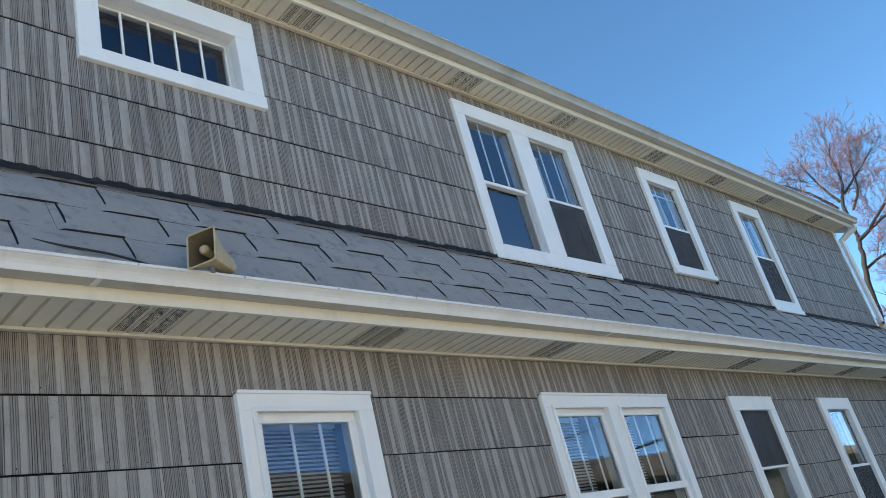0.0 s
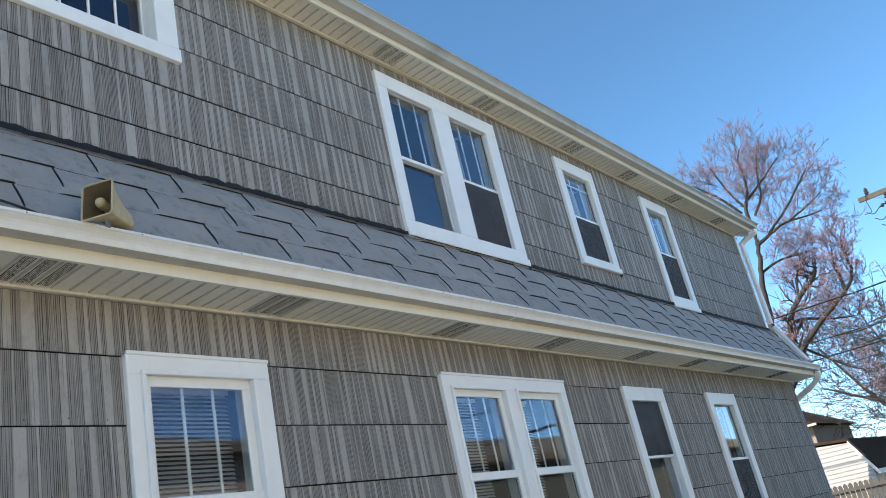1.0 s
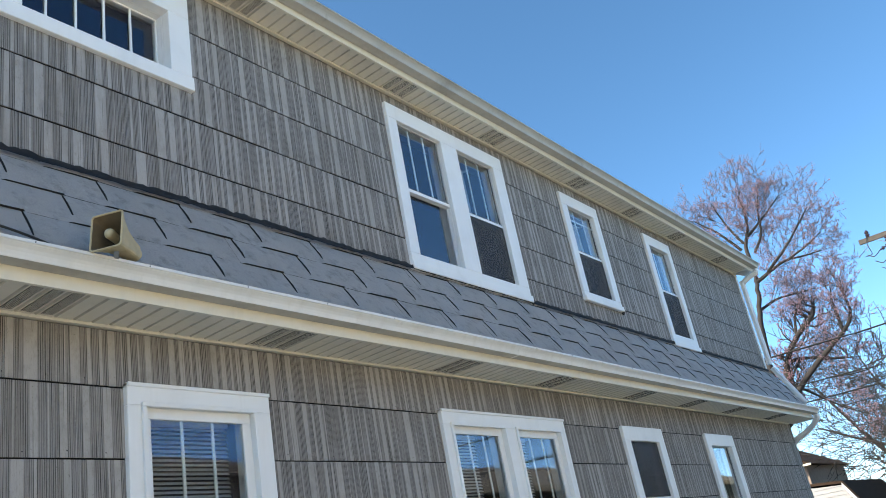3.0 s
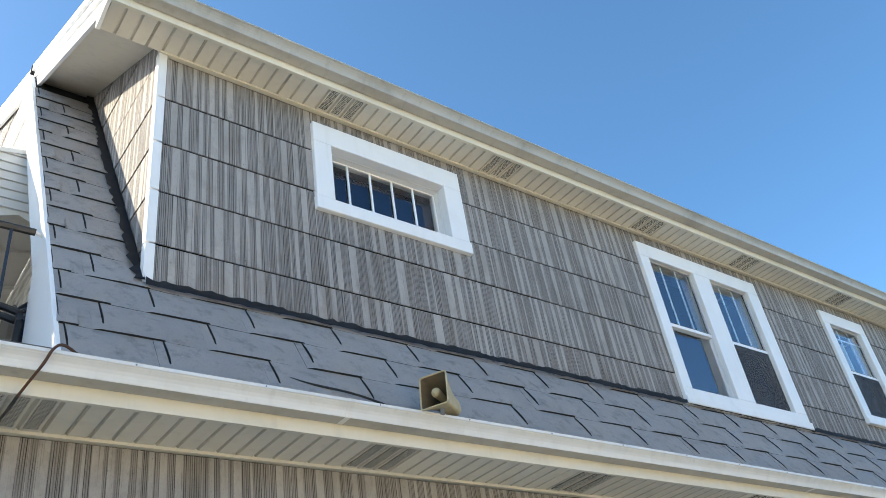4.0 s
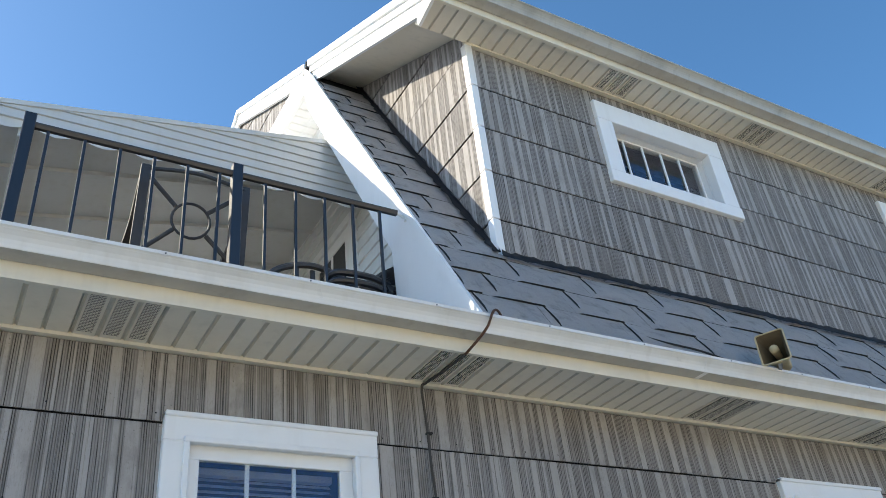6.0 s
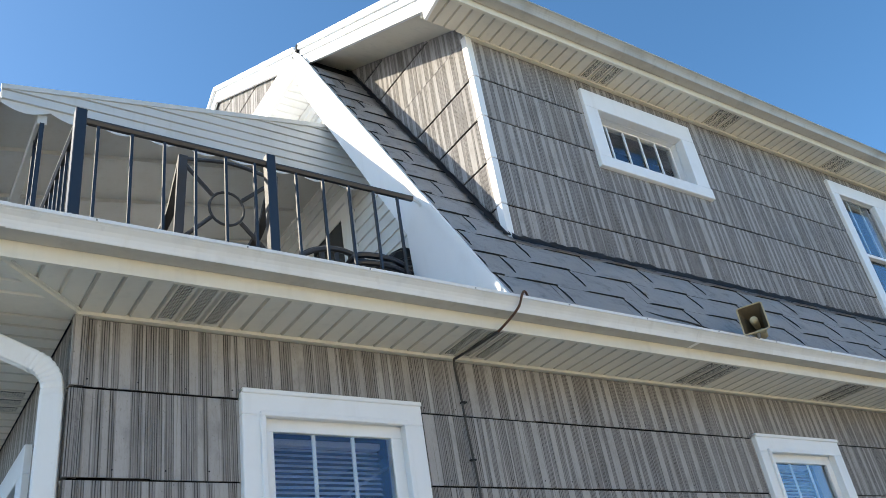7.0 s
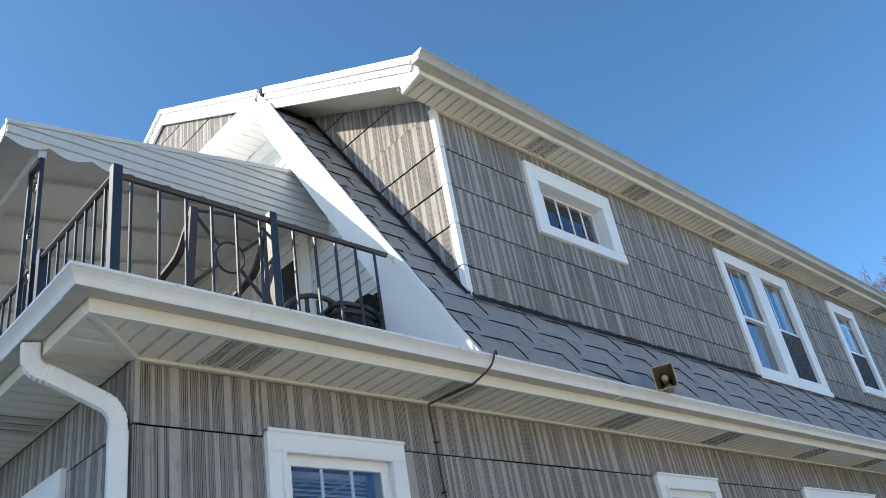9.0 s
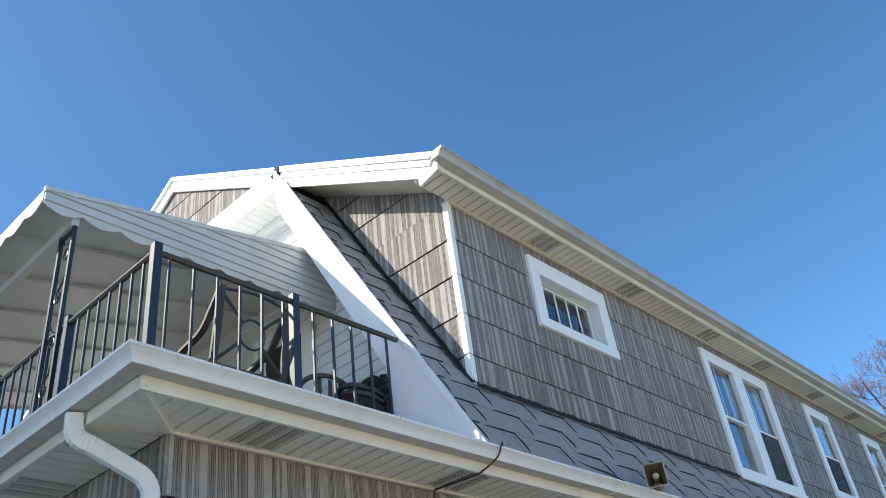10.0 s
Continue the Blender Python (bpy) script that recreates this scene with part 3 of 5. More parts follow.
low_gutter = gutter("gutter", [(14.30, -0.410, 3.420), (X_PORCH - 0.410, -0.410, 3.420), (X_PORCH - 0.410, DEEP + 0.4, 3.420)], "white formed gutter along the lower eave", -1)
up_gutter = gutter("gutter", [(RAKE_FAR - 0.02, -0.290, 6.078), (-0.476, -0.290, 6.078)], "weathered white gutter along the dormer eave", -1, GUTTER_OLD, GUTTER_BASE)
part("end_cap", prism(bmesh.new(), [(-0.290 - u, 6.078 + 0.82 * v) for u, v in ((0.0, 0.0), (0.062, 0.0), (0.078, 0.010), (0.082, 0.035), (0.095, 0.055), (0.118, 0.068), (0.126, 0.080), (0.126, 0.102), (0.0, 0.096))], "x", -0.480, -0.4765), GUTTER_OLD, up_gutter)
for x in [k * 1.2 + 0.2 for k in range(12)]:
    part("hanger", cube(x, x + 0.010, -0.405, -0.29, 6.153, 6.159), GUTTER_OLD, up_gutter)
for x in [k * 1.2 - 2.7 for k in range(14)]:
    part("hanger", cube(x, x + 0.010, -0.538, -0.40, 3.497, 3.503), GUTTER, low_gutter)
bolt = bmesh.new()
bmesh.ops.create_cone(bolt, cap_ends=True, segments=8, radius1=0.0042, radius2=0.003, depth=0.005, matrix=pose(0, 0, 0, 90, 0, 0))
bolt = mesh_of("hanger_screw", bolt, METAL)
for k in range(27):
    ob = new("hanger_screw", bolt)
    ob.parent = low_gutter
    ob.matrix_parent_inverse = low_gutter.matrix_world.inverted()
    ob.matrix_world = Matrix.Translation((-2.62 + k * 0.61 + random.uniform(-0.03, 0.03), -0.538, 3.494))
joint = sweep(bmesh.new(), [(-u * 1.02 - 0.001, v * 1.01 - 0.001) for u, v in gutter_loop()], [(X_PORCH - 0.36, -0.409, 3.420), (X_PORCH - 0.409, -0.409, 3.420), (X_PORCH - 0.409, -0.36, 3.420)])
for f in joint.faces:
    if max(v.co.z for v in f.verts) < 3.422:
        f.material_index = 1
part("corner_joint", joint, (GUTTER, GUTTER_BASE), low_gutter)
for x in (0.9, 5.1, 9.3):
    part("seam", sweep(bmesh.new(), [(-u * 1.02 - 0.001, v * 1.01 - 0.001) for u, v in gutter_loop()], [(x, -0.409, 3.420), (x - 0.03, -0.409, 3.420)]), GUTTER, low_gutter)

# ---------------------------------------------------------------- windows
def frame_parts(root, x0, x1, z0, z1, y0, y1, w, mat=WHITE, names=("head_rail", "bottom_rail", "stile", "stile"), bottom=None):
    """Four bars round an opening."""
    wb = bottom or w
    part(names[0], cube(x0, x1, y0, y1, z1 - w, z1, 0.003), mat, root)
    part(names[1], cube(x0, x1, y0, y1, z0, z0 + wb, 0.003), mat, root)
    part(names[2], cube(x0, x0 + w, y0, y1, z0 + wb, z1 - w, 0.003), mat, root)
    part(names[3], cube(x1 - w, x1, y0, y1, z0 + wb, z1 - w, 0.003), mat, root)


def pane(root, x0, x1, z0, z1, y):
    ob = part("pane", cube(x0, x1, y, y + 0.004, z0, z1), GLASS, root)
    ob.visible_shadow = False
    return ob


def sash(root, name, x0, x1, z0, z1, y, bars=0, screened=False, w=0.03, rung=False):
    """A sash whose glass fills x0 to x1 and z0 to z1; its bars stand outside that."""
    s = part(name, cube(x0 - w, x1 + w, y, y + 0.03, z1, z1 + w, 0.003), WHITE, root)
    part("bottom_rail", cube(x0 - w, x1 + w, y, y + 0.03, z0 - 0.035, z0, 0.003), WHITE, s)
    part("stile", cube(x0 - w, x0, y, y + 0.03, z0, z1, 0.003), WHITE, s)
    part("stile", cube(x1, x1 + w, y, y + 0.03, z0, z1, 0.003), WHITE, s)
    part("glazing_bead", cube(x0, x1, y + 0.004, y + 0.013, z0, z0 + 0.006), SLOT, s)
    pane(s, x0, x1, z0, z1, y + 0.014)
    for k in range(bars):
        x = x0 + (x1 - x0) * (k + 1) / (bars + 1)
        part("glazing_bar", cube(x - 0.009, x + 0.009, y + 0.019, y + 0.027, z0, z1), WHITE, s)
    if rung:
        z = z1 - 0.26 * (z1 - z0)
        part("glazing_bar", cube(x0, x1, y + 0.0185, y + 0.0275, z - 0.009, z + 0.009), WHITE, s)
    if screened:
        part("screen", cube(x0 - 0.01, x1 + 0.01, y - 0.006, y - 0.005, z0 - 0.01, z1 + 0.02), SCREEN, s, "grey insect screen")
    return s


def window(number, hole, units, mid, bars, label, bottom=None, screens=(), moulded=False, sill=0.0, rung=False):
    """A cased window of one or more double-hung units. units: x0, x1 of each pane of glass."""
    x0, x1, z0, z1 = hole
    ring = 0.062 if moulded else 0.0
    zt, zb = z1 - (0.182 if moulded else 0.155), (z0 + 0.13 if bottom is None else bottom)
    root = thing("window_" + str(number), (x0, 0, z0), label, "window", kind="structure")
    y0, y1 = -0.032, 0.010
    part("casing_head", cube(x0, x1, y0, y1, zt + ring, z1, 0.004), WHITE, root)
    xs = [x0] + [v for a, b in units for v in (a - ring, b + ring)] + [x1]
    for k in range(0, len(xs), 2):
        part("casing_jamb", cube(xs[k], xs[k + 1], y0, y1, zb - ring, zt + ring, 0.004), WHITE, root)
    part("casing_foot", cube(x0, x1, y0, y1, z0, zb - ring, 0.004), WHITE, root)
    if sill:
        part("window_sill", cube(x0 - 0.006, x1 + 0.008, -0.048, 0.0, z0 - 0.012, z0 + sill, 0.005), WHITE, root)
    if moulded:
        part("drip_cap", cube(x0, x1, -0.044, 0.009, z1 - 0.020, z1 + 0.002, 0.004), WHITE, root)
        for a, b in units:
            frame_parts(root, a - 0.078, b + 0.078, zb - 0.078, zt + 0.078, -0.052, -0.0325, 0.024, names=("brick_mould", "brick_mould", "brick_mould", "brick_mould"))
    for k, (a, b) in enumerate(units):
        w = ring if moulded else 0.03
        frame_parts(root, a - w - 0.02, b + w + 0.02, zb - w - 0.02, zt + w + 0.02, 0.074, 0.15, 0.022, names=("frame_head", "frame_sill", "frame_jamb", "frame_jamb"))
        if moulded:
            sash(root, "sash", a, b, zb, mid - 0.012, -0.012, 0, False, w)
            sash(root, "sash", a, b, mid + 0.022, zt, 0.0, bars, False, w)
            continue
        sash(root, "sash", a, b, mid + 0.022, zt, 0.0105, bars, 10 + k in screens, w, rung)
        sash(root, "sash", a, b, zb, mid - 0.012, 0.0415, 0, False, w)
        for p, q in ((a - 0.02, a), (b, b + 0.02)):
            part("track", cube(p, q, 0.0105, 0.041, zb, mid - 0.014), WHITE, root)
        part("track", cube(a, b, 0.0105, 0.041, zb - 0.02, zb), WHITE, root)
        if k in screens:
            part("screen", cube(a, b, 0.011, 0.012, zb, mid - 0.012), SCREEN, root, "grey insect screen")
    return root


def blind(x0, x1, z0, z1, label):
    """A lowered venetian blind."""
    root = thing("venetian_blind", (x0, 0.2, z1), label, "blind")
    part("headrail", cube(x0, x1, 0.185, 0.225, z1 - 0.03, z1), BLIND, root)
    bm = bmesh.new()
    z = z1 - 0.045
    while z > z0:
        prism(bm, [(0.192, z - 0.009), (0.203, z + 0.001), (0.212, z + 0.008), (0.212, z + 0.0065), (0.203, z - 0.0005), (0.192, z - 0.0105)], "x", x0 + 0.005, x1 - 0.005)
        z -= 0.0255
    tagged(part("slats", bm, BLIND, root), kind="stuff")
    part("bottom_bar", cube(x0, x1, 0.195, 0.215, z0 - 0.02, z0), BLIND, root)
    return root


def curtain(x0, x1, z0, z1, label, y=0.22):
    root = thing("curtain", (x0, y, z1), label, "curtain")
    bm = bmesh.new()
    n = max(12, int((x1 - x0) / 0.012))
    top, bot = [], []
    for i in range(n + 1):
        x = x0 + (x1 - x0) * i / n
        yy = y + 0.022 * math.sin(x * 62) + 0.012 * math.sin(x * 23 + 1)
        top.append(bm.verts.new((x, yy * 0.5 + y * 0.5, z1)))
        bot.append(bm.verts.new((x, yy, z0)))
    for i in range(n):
        bm.faces.new((top[i], top[i + 1], bot[i + 1], bot[i]))
    bmesh.ops.solidify(bm, geom=bm.faces[:], thickness=0.003)
    part("cloth", bm, CURTAIN, root)
    for x in (x0 - 0.04, x1 + 0.04):
        part("rod_bracket", cube(x - 0.006, x + 0.006, 0.1605, y, z1 + 0.004, z1 + 0.016), BLIND, root)
    part("rod", sweep(bmesh.new(), ring_loop(0.008, 6), [(x0 - 0.05, y, z1 + 0.01), (x1 + 0.05, y, z1 + 0.01)]), BLIND, root)
    return root


LW = "white cased double-hung window with a moulded surround"
window(1, LOWER_HOLES[0], [(-1.677, -1.062)], 2.23, 2, LW, 1.60, (), True)
window(2, LOWER_HOLES[1], [(1.972, 2.590)], 2.23, 2, LW, 1.60, (), True)
window(3, LOWER_HOLES[2], [(4.685, 5.305), (5.615, 6.235)], 2.23, 2, "white cased pair of double-hung windows", 1.60, (), True)
window(4, LOWER_HOLES[3], [(7.81, 8.55)], 2.30, 0, "narrow white cased double-hung window with a dark screen", 1.77, (10,), False, 0.04)
window(5, LOWER_HOLES[4], [(10.20, 10.94)], 2.19, 0, "narrow white cased double-hung window with a pale shade", 1.53, (0,), False, 0.04)
window(7, UPPER_HOLES[1], [(4.635, 5.285), (5.545, 6.185)], 5.065, 2, "white cased pair of double-hung dormer windows", 4.41, (1,), False, 0.06)
window(8, UPPER_HOLES[2], [(7.75, 8.42)], 5.15, 2, "white cased double-hung dormer window with a barred upper sash", 4.61, (0,), False, 0.05, True)
window(9, UPPER_HOLES[3], [(10.09, 10.75)], 5.08, 2, "white cased double-hung dormer window with a screen", 4.41, (0,), False, 0.05)

# the wide fixed window set deep in its casing
x0, x1, z0, z1 = UPPER_HOLES[0]
wide = thing("window_6", (x0, 0, z0), "wide fixed five-light window deep in white casing", "window", kind="structure")
part("casing_head", cube(x0, x1, -0.032, 0.05, 5.73, z1, 0.004), WHITE, wide)
part("casing_foot", cube(x0 - 0.005, x1 + 0.01, -0.036, 0.05, z0, 5.24, 0.004), WHITE, wide)
part("casing_jamb", cube(x0, 1.23, -0.032, 0.05, 5.24, 5.73, 0.004), WHITE, wide)
part("casing_jamb", cube(2.225, x1, -0.032, 0.05, 5.24, 5.73, 0.004), WHITE, wide)
part("reveal", cube(1.21, 1.23, 0.051, 0.16, 5.22, 5.75), WHITE, wide)
part("reveal", cube(2.225, 2.245, 0.051, 0.16, 5.22, 5.75), WHITE, wide)
part("reveal", cube(1.231, 2.224, 0.051, 0.16, 5.731, 5.75), WHITE, wide)
part("reveal", cube(1.231, 2.224, 0.051, 0.16, 5.22, 5.239), WHITE, wide)
frame_parts(wide, 1.231, 2.224, 5.24, 5.73, 0.10, 0.135, 0.014, names=("sash_head", "sash_foot", "sash_stile", "sash_stile"))
pane(wide, 1.244, 2.211, 5.253, 5.717, 0.115)
for k in range(4):
    x = 1.244 + 0.967 * (k + 1) / 5
    part("glazing_bar", cube(x - 0.0075, x + 0.0075, 0.100, 0.112, 5.254, 5.716), WHITE, wide)

blind(-1.69, -1.02, 1.60, 2.93, "grey venetian blind lowered behind the window")
blind(1.97, 2.63, 1.60, 2.93, "grey venetian blind lowered behind the window")
blind(4.69, 5.22, 1.60, 2.93, "grey venetian blind lowered behind the window")
blind(5.62, 6.02, 1.60, 2.93, "grey venetian blind lowered behind the window")
curtain(7.84, 8.10, 1.75, 2.25, "white gathered curtain behind the lower sash")
curtain(10.22, 10.93, 2.20, 2.92, "pale shade drawn over the upper sash")
curtain(7.72, 8.44, 5.10, 5.70, "pale curtain across the upper sash")
curtain(10.08, 10.77, 4.5, 5.70, "pale curtain behind the dormer window")
curtain(5.74, 5.96, 4.40, 5.74, "pale gathered curtain between the glazing bars")

# ---------------------------------------------------------------- corner pieces, flashing
for x, y, tops, bottoms, name, label in (
    (0.0, 0.0, (UP_SOFFIT, 5.655, 5.285, 4.915, 4.54), (5.66, 5.29, 4.92, 4.545, 4.27), "corner_dormer", "pale metal corner caps of the dormer"),
    (X_PORCH, 0.0, (SOFFIT_Z, 3.037, 2.662, 2.285, 1.91), (3.042, 2.667, 2.29, 1.915, 1.54), "corner_porch", "grey painted corner caps of the porch wing"),
):
    root = thing(name, (x, y, bottoms[-1]), label, "corner trim", kind="structure")
    mat = WHITE if x == 0 else SIDING
    for t, b in zip(tops, bottoms):
        bm = bmesh.new()
        lo, hi = 0.010, 0.002
        prism_pts = [(x - lo, y + 0.045), (x - lo, y - lo), (x + 0.045, y - lo), (x + 0.045, y + 0.012), (x + 0.012, y + 0.012), (x + 0.012, y + 0.045)]
        prism(bm, prism_pts, "z", b, t - 0.008)
        part("cap", bm, mat, root)
bm = bmesh.new()
prism(bm, [(X_FAR - 0.05, -0.012), (X_FAR + 0.02, -0.012), (X_FAR + 0.02, 0.06), (X_FAR - 0.05, 0.06)], "z", 4.27, UP_SOFFIT)
tagged(part("corner_far", bm, WHITE, None), "white corner board at the far dormer end", "corner trim", kind="structure")


def cement(name, path, w, label):
    """A ragged smear of roof cement along a joint."""
    bm = bmesh.new()
    rows = []
    for i in range(len(path)):
        p, up = Vector(path[i][0]), Vector(path[i][1])
        a = w * (0.55 + 0.6 * random.random())
        rows.append((bm.verts.new(p - up * a), bm.verts.new(p + up * w * 0.2 * random.random() + Vector((0, -0.004, 0.004))), bm.verts.new(p + Vector((0, -0.004, 0.016 + 0.020 * random.random())))))
    for a, b in zip(rows, rows[1:]):
        bm.faces.new((a[0], b[0], b[1], a[1]))
        bm.faces.new((a[1], b[1], b[2], a[2]))
    bmesh.ops.solidify(bm, geom=bm.faces[:], thickness=-0.004)
    return tagged(part(name, bm, FLASHING, None), label, "flashing", kind="structure")


for x, z in ((6.395, 4.268), (10.885, 4.250), (8.575, 4.49)):
    bm = bmesh.new()
    bmesh.ops.create_icosphere(bm, subdivisions=2, radius=0.026)
    for v in bm.verts:
        v.co = Vector((v.co.x * 1.0, v.co.y * 0.7, v.co.z * 1.25)) * (1 + 0.5 * noise.noise(v.co * 60 + Vector((x, 0, 0))))
    bmesh.ops.translate(bm, verts=bm.verts, vec=(x, -0.018, z))
    tagged(part("cement_lump", bm, FLASHING, None), "black lump of roof cement at the window foot", "flashing", kind="structure")

ANG = math.atan(RISE)
along = Vector((0, math.cos(ANG), math.sin(ANG)))
off = Vector((0, -math.sin(ANG), math.cos(ANG))) * 0.026
n = 420
cement("flashing_front", [(Vector((0.0 + (X_FAR) * i / n, -0.008, slope_z(-0.008))) + off, along) for i in range(n + 1)], 0.024, "ragged black roof cement along the dormer wall")
n = 70
cement("flashing_cheek", [(Vector((-0.006, BREAK_Y * i / n, slope_z(BREAK_Y * i / n))) + off, Vector((1, 0, 0))) for i in range(n + 1)], 0.06, "ragged black roof cement along the dormer cheek")
bm = prism(bmesh.new(), [(BREAK_Y - 0.105, top_z(BREAK_Y - 0.105) - 0.010), (BREAK_Y - 0.085, top_z(BREAK_Y - 0.085) - 0.006), (BREAK_Y - 0.060, BREAK_Z - 0.13), (BREAK_Y - 0.085, BREAK_Z - 0.16)], "x", -0.478, 0.0)
tagged(part("peak_flashing", bm, BACKING, None), "black flashing where the roof slopes meet", "flashing", kind="structure")

# ---------------------------------------------------------------- downspouts
def round_rect(w, d, r=0.012):
    pts = []
    for cx, cy, a0 in ((w / 2 - r, d / 2 - r, 0), (-w / 2 + r, d / 2 - r, 90), (-w / 2 + r, -d / 2 + r, 180), (w / 2 - r, -d / 2 + r, 270)):
        for k in range(3):
            a = radians(a0 + 45 * k)
            pts.append((cx + r * math.cos(a), cy + r * math.sin(a)))
    return pts


def downspout(path, elbows, label, w=0.085, d=0.065):
    """A folded metal pipe: straight lengths and crimped elbows."""
    root = thing("downspout", path[-1], label, "downspout")
    loop = round_rect(w, d)
    for a, b in zip(path, path[1:]):
        part("pipe", sweep(bmesh.new(), loop, [a, b], up=(0.3, 1, 0.05)), GUTTER, root)
    for pts in elbows:
        curve = smooth_path(pts, 9)
        bm = bmesh.new()
        rings = []
        for i, p in enumerate(curve):
            q, r = curve[max(0, i - 1)], curve[min(len(curve) - 1, i + 1)]
            d1 = (r - q).normalized()
            side = d1.cross(Vector((0.3, 1, 0.05))).normalized()
            top = side.cross(d1).normalized()
            k = 0.945 if i % 3 == 1 else 1.015
            rings.append([bm.verts.new(p + side * u * k + top * v * k) for u, v in loop])
        for r, s in zip(rings, rings[1:]):
            for i in range(len(loop)):
                j = (i + 1) % len(loop)
                bm.faces.new((r[i], r[j], s[j], s[i]))
        part("elbow", bm, GUTTER, root)
    return root


downspout([(-2.89, 0.10, 3.262), (-2.68, 0.045, 3.15)], [[(-2.985, 0.12, 3.41), (-2.98, 0.12, 3.335), (-2.95, 0.115, 3.288), (-2.89, 0.10, 3.262)], [(-2.70, 0.05, 3.16), (-2.645, 0.035, 3.125), (-2.609, 0.03, 3.065), (-2.602, 0.03, 2.98)]], "white crimped downspout elbow under the porch eave")
downspout([(-2.602, 0.03, 3.0), (-2.602, 0.03, 0.05)], [], "white downspout down the porch corner", 0.09, 0.07)
downspout([(14.03, -0.07, 5.90), (14.03, -0.07, 4.36)], [[(14.05, -0.35, 6.04), (14.05, -0.34, 5.98), (14.04, -0.20, 5.93), (14.03, -0.07, 5.86)]], "white downspout at the far dormer corner")
downspout([(14.05, -0.09, 4.30), (14.05, -0.42, 3.60)], [], "white downspout lying on the lower roof")
downspout([(14.37, 0.10, 3.0), (14.37, 0.10, 0.05)], [[(14.24, -0.46, 3.41), (14.25, -0.45, 3.33), (14.31, -0.26, 3.20), (14.36, 0.02, 3.08), (14.37, 0.10, 2.95)]], "white downspout at the far house corner")

# ---------------------------------------------------------------- cable over the gutter and down the wall
cable = thing("cable", (-0.6, -0.02, 2.4), "rust-stained cable slung over the gutter and down the wall", "cable")
part("sling", sweep(bmesh.new(), ring_loop(0.0065, 6), smooth_path([(-0.38, -0.45, 3.53), (-0.47, -0.53, 3.53), (-0.515, -0.552, 3.50), (-0.545, -0.54, 3.43), (-0.57, -0.49, 3.385), (-0.594, -0.40, 3.345)])), RUST, cable, "rusty cable sling")
part("lead", sweep(bmesh.new(), ring_loop(0.007, 6), smooth_path([(-0.594, -0.40, 3.345), (-0.596, -0.20, 3.352), (-0.612, -0.06, 3.352), (-0.624, -0.028, 3.33), (-0.613, -0.022, 3.17), (-0.607, -0.026, 2.90), (-0.592, -0.022, 2.66), (-0.60, -0.024, 2.3), (-0.59, -0.022, 1.6), (-0.60, -0.024, 0.9)])), plain("grey_cable_sheath", (0.06, 0.055, 0.05), 0.7), cable, "dark grey cable")
for z in (2.79, 3.1, 2.4):
    part("staple", cube(-0.618, -0.588, -0.034, -0.012, z, z + 0.008), SLOT, cable)

# ---------------------------------------------------------------- horn loudspeaker on the gutter
horn = thing("horn_loudspeaker", (1.39, -0.55, 3.51), "weathered beige horn loudspeaker clamped to the gutter", "loudspeaker")
AIM = look((1.365, -0.600, 3.597), (1.365 - 6.0, -0.600 - 3.0, 3.597 + 0.9), 0)


def horn_rings(scale, lift):
    """Sections of the flare from the throat to the mouth: half width, half height, distance."""
    return [(w * scale, h * scale, z) for w, h, z in ((0.038, 0.038, 0.235), (0.042, 0.044, 0.175), (0.050, 0.058, 0.11), (0.064, 0.077, 0.052), (0.082, 0.100, 0.0 + lift))]


shells = []
for scale, lift in ((1.0, 0.0), (0.93, -0.001)):
    bm = bmesh.new()
    rings = []
    for w, h, z in horn_rings(scale, lift):
        rings.append([bm.verts.new(AIM @ Vector((u, v, z))) for u, v in round_rect(2 * w, 2 * h, 0.014)])
    for r, s in zip(rings, rings[1:]):
        for i in range(len(r)):
            bm.faces.new((r[i], r[(i + 1) % len(r)], s[(i + 1) % len(r)], s[i]))
    if scale < 1:
        bm.faces.new(rings[0])
        part("throat", bm, HORN_IN, horn, "inside of the flare with its shade in the colour")
    else:
        part("flare", bm, HORN, horn)
lip = [AIM @ Vector((u, v, -0.001)) for u, v in round_rect(0.159, 0.195, 0.014)]
part("lip", sweep(bmesh.new(), ring_loop(0.0055, 6), lip + lip[:1], up=tuple(AIM.to_3x3() @ Vector((0, 0, 1)))), HORN, horn)
bm = bmesh.new()
bmesh.ops.create_cone(bm, cap_ends=True, segments=16, radius1=0.026, radius2=0.020, depth=0.10, matrix=AIM @ Matrix.Translation((0, 0, 0.075)))
bmesh.ops.create_uvsphere(bm, u_segments=14, v_segments=8, radius=0.026, matrix=AIM @ Matrix.Translation((0, 0, 0.028)))
part("phase_plug", bm, HORN, horn)
bm = bmesh.new()
bmesh.ops.create_cone(bm, cap_ends=True, segments=18, radius1=0.038, radius2=0.034, depth=0.03, matrix=AIM @ Matrix.Translation((0, 0, 0.245)))
part("driver", bm, HORN, horn)
part("bracket", sweep(bmesh.new(), [(-0.012, -0.002), (0.012, -0.002), (0.012, 0.002), (-0.012, 0.002)], [(1.43, -0.57, 3.53), (1.45, -0.545, 3.50), (1.46, -0.50, 3.49)]), METAL, horn, "bent steel bracket")
bm = bmesh.new()
sweep(bm, ring_loop(0.006, 6), smooth_path([(0.62, -0.36, 3.66), (0.75, -0.395, 3.625), (0.95, -0.42, 3.60), (1.10, -0.44, 3.565), (1.22, -0.45, 3.53)]))
tagged(part("loose_wire", bm, WIRE, None), "black speaker wire lying on the shingles", "wire")

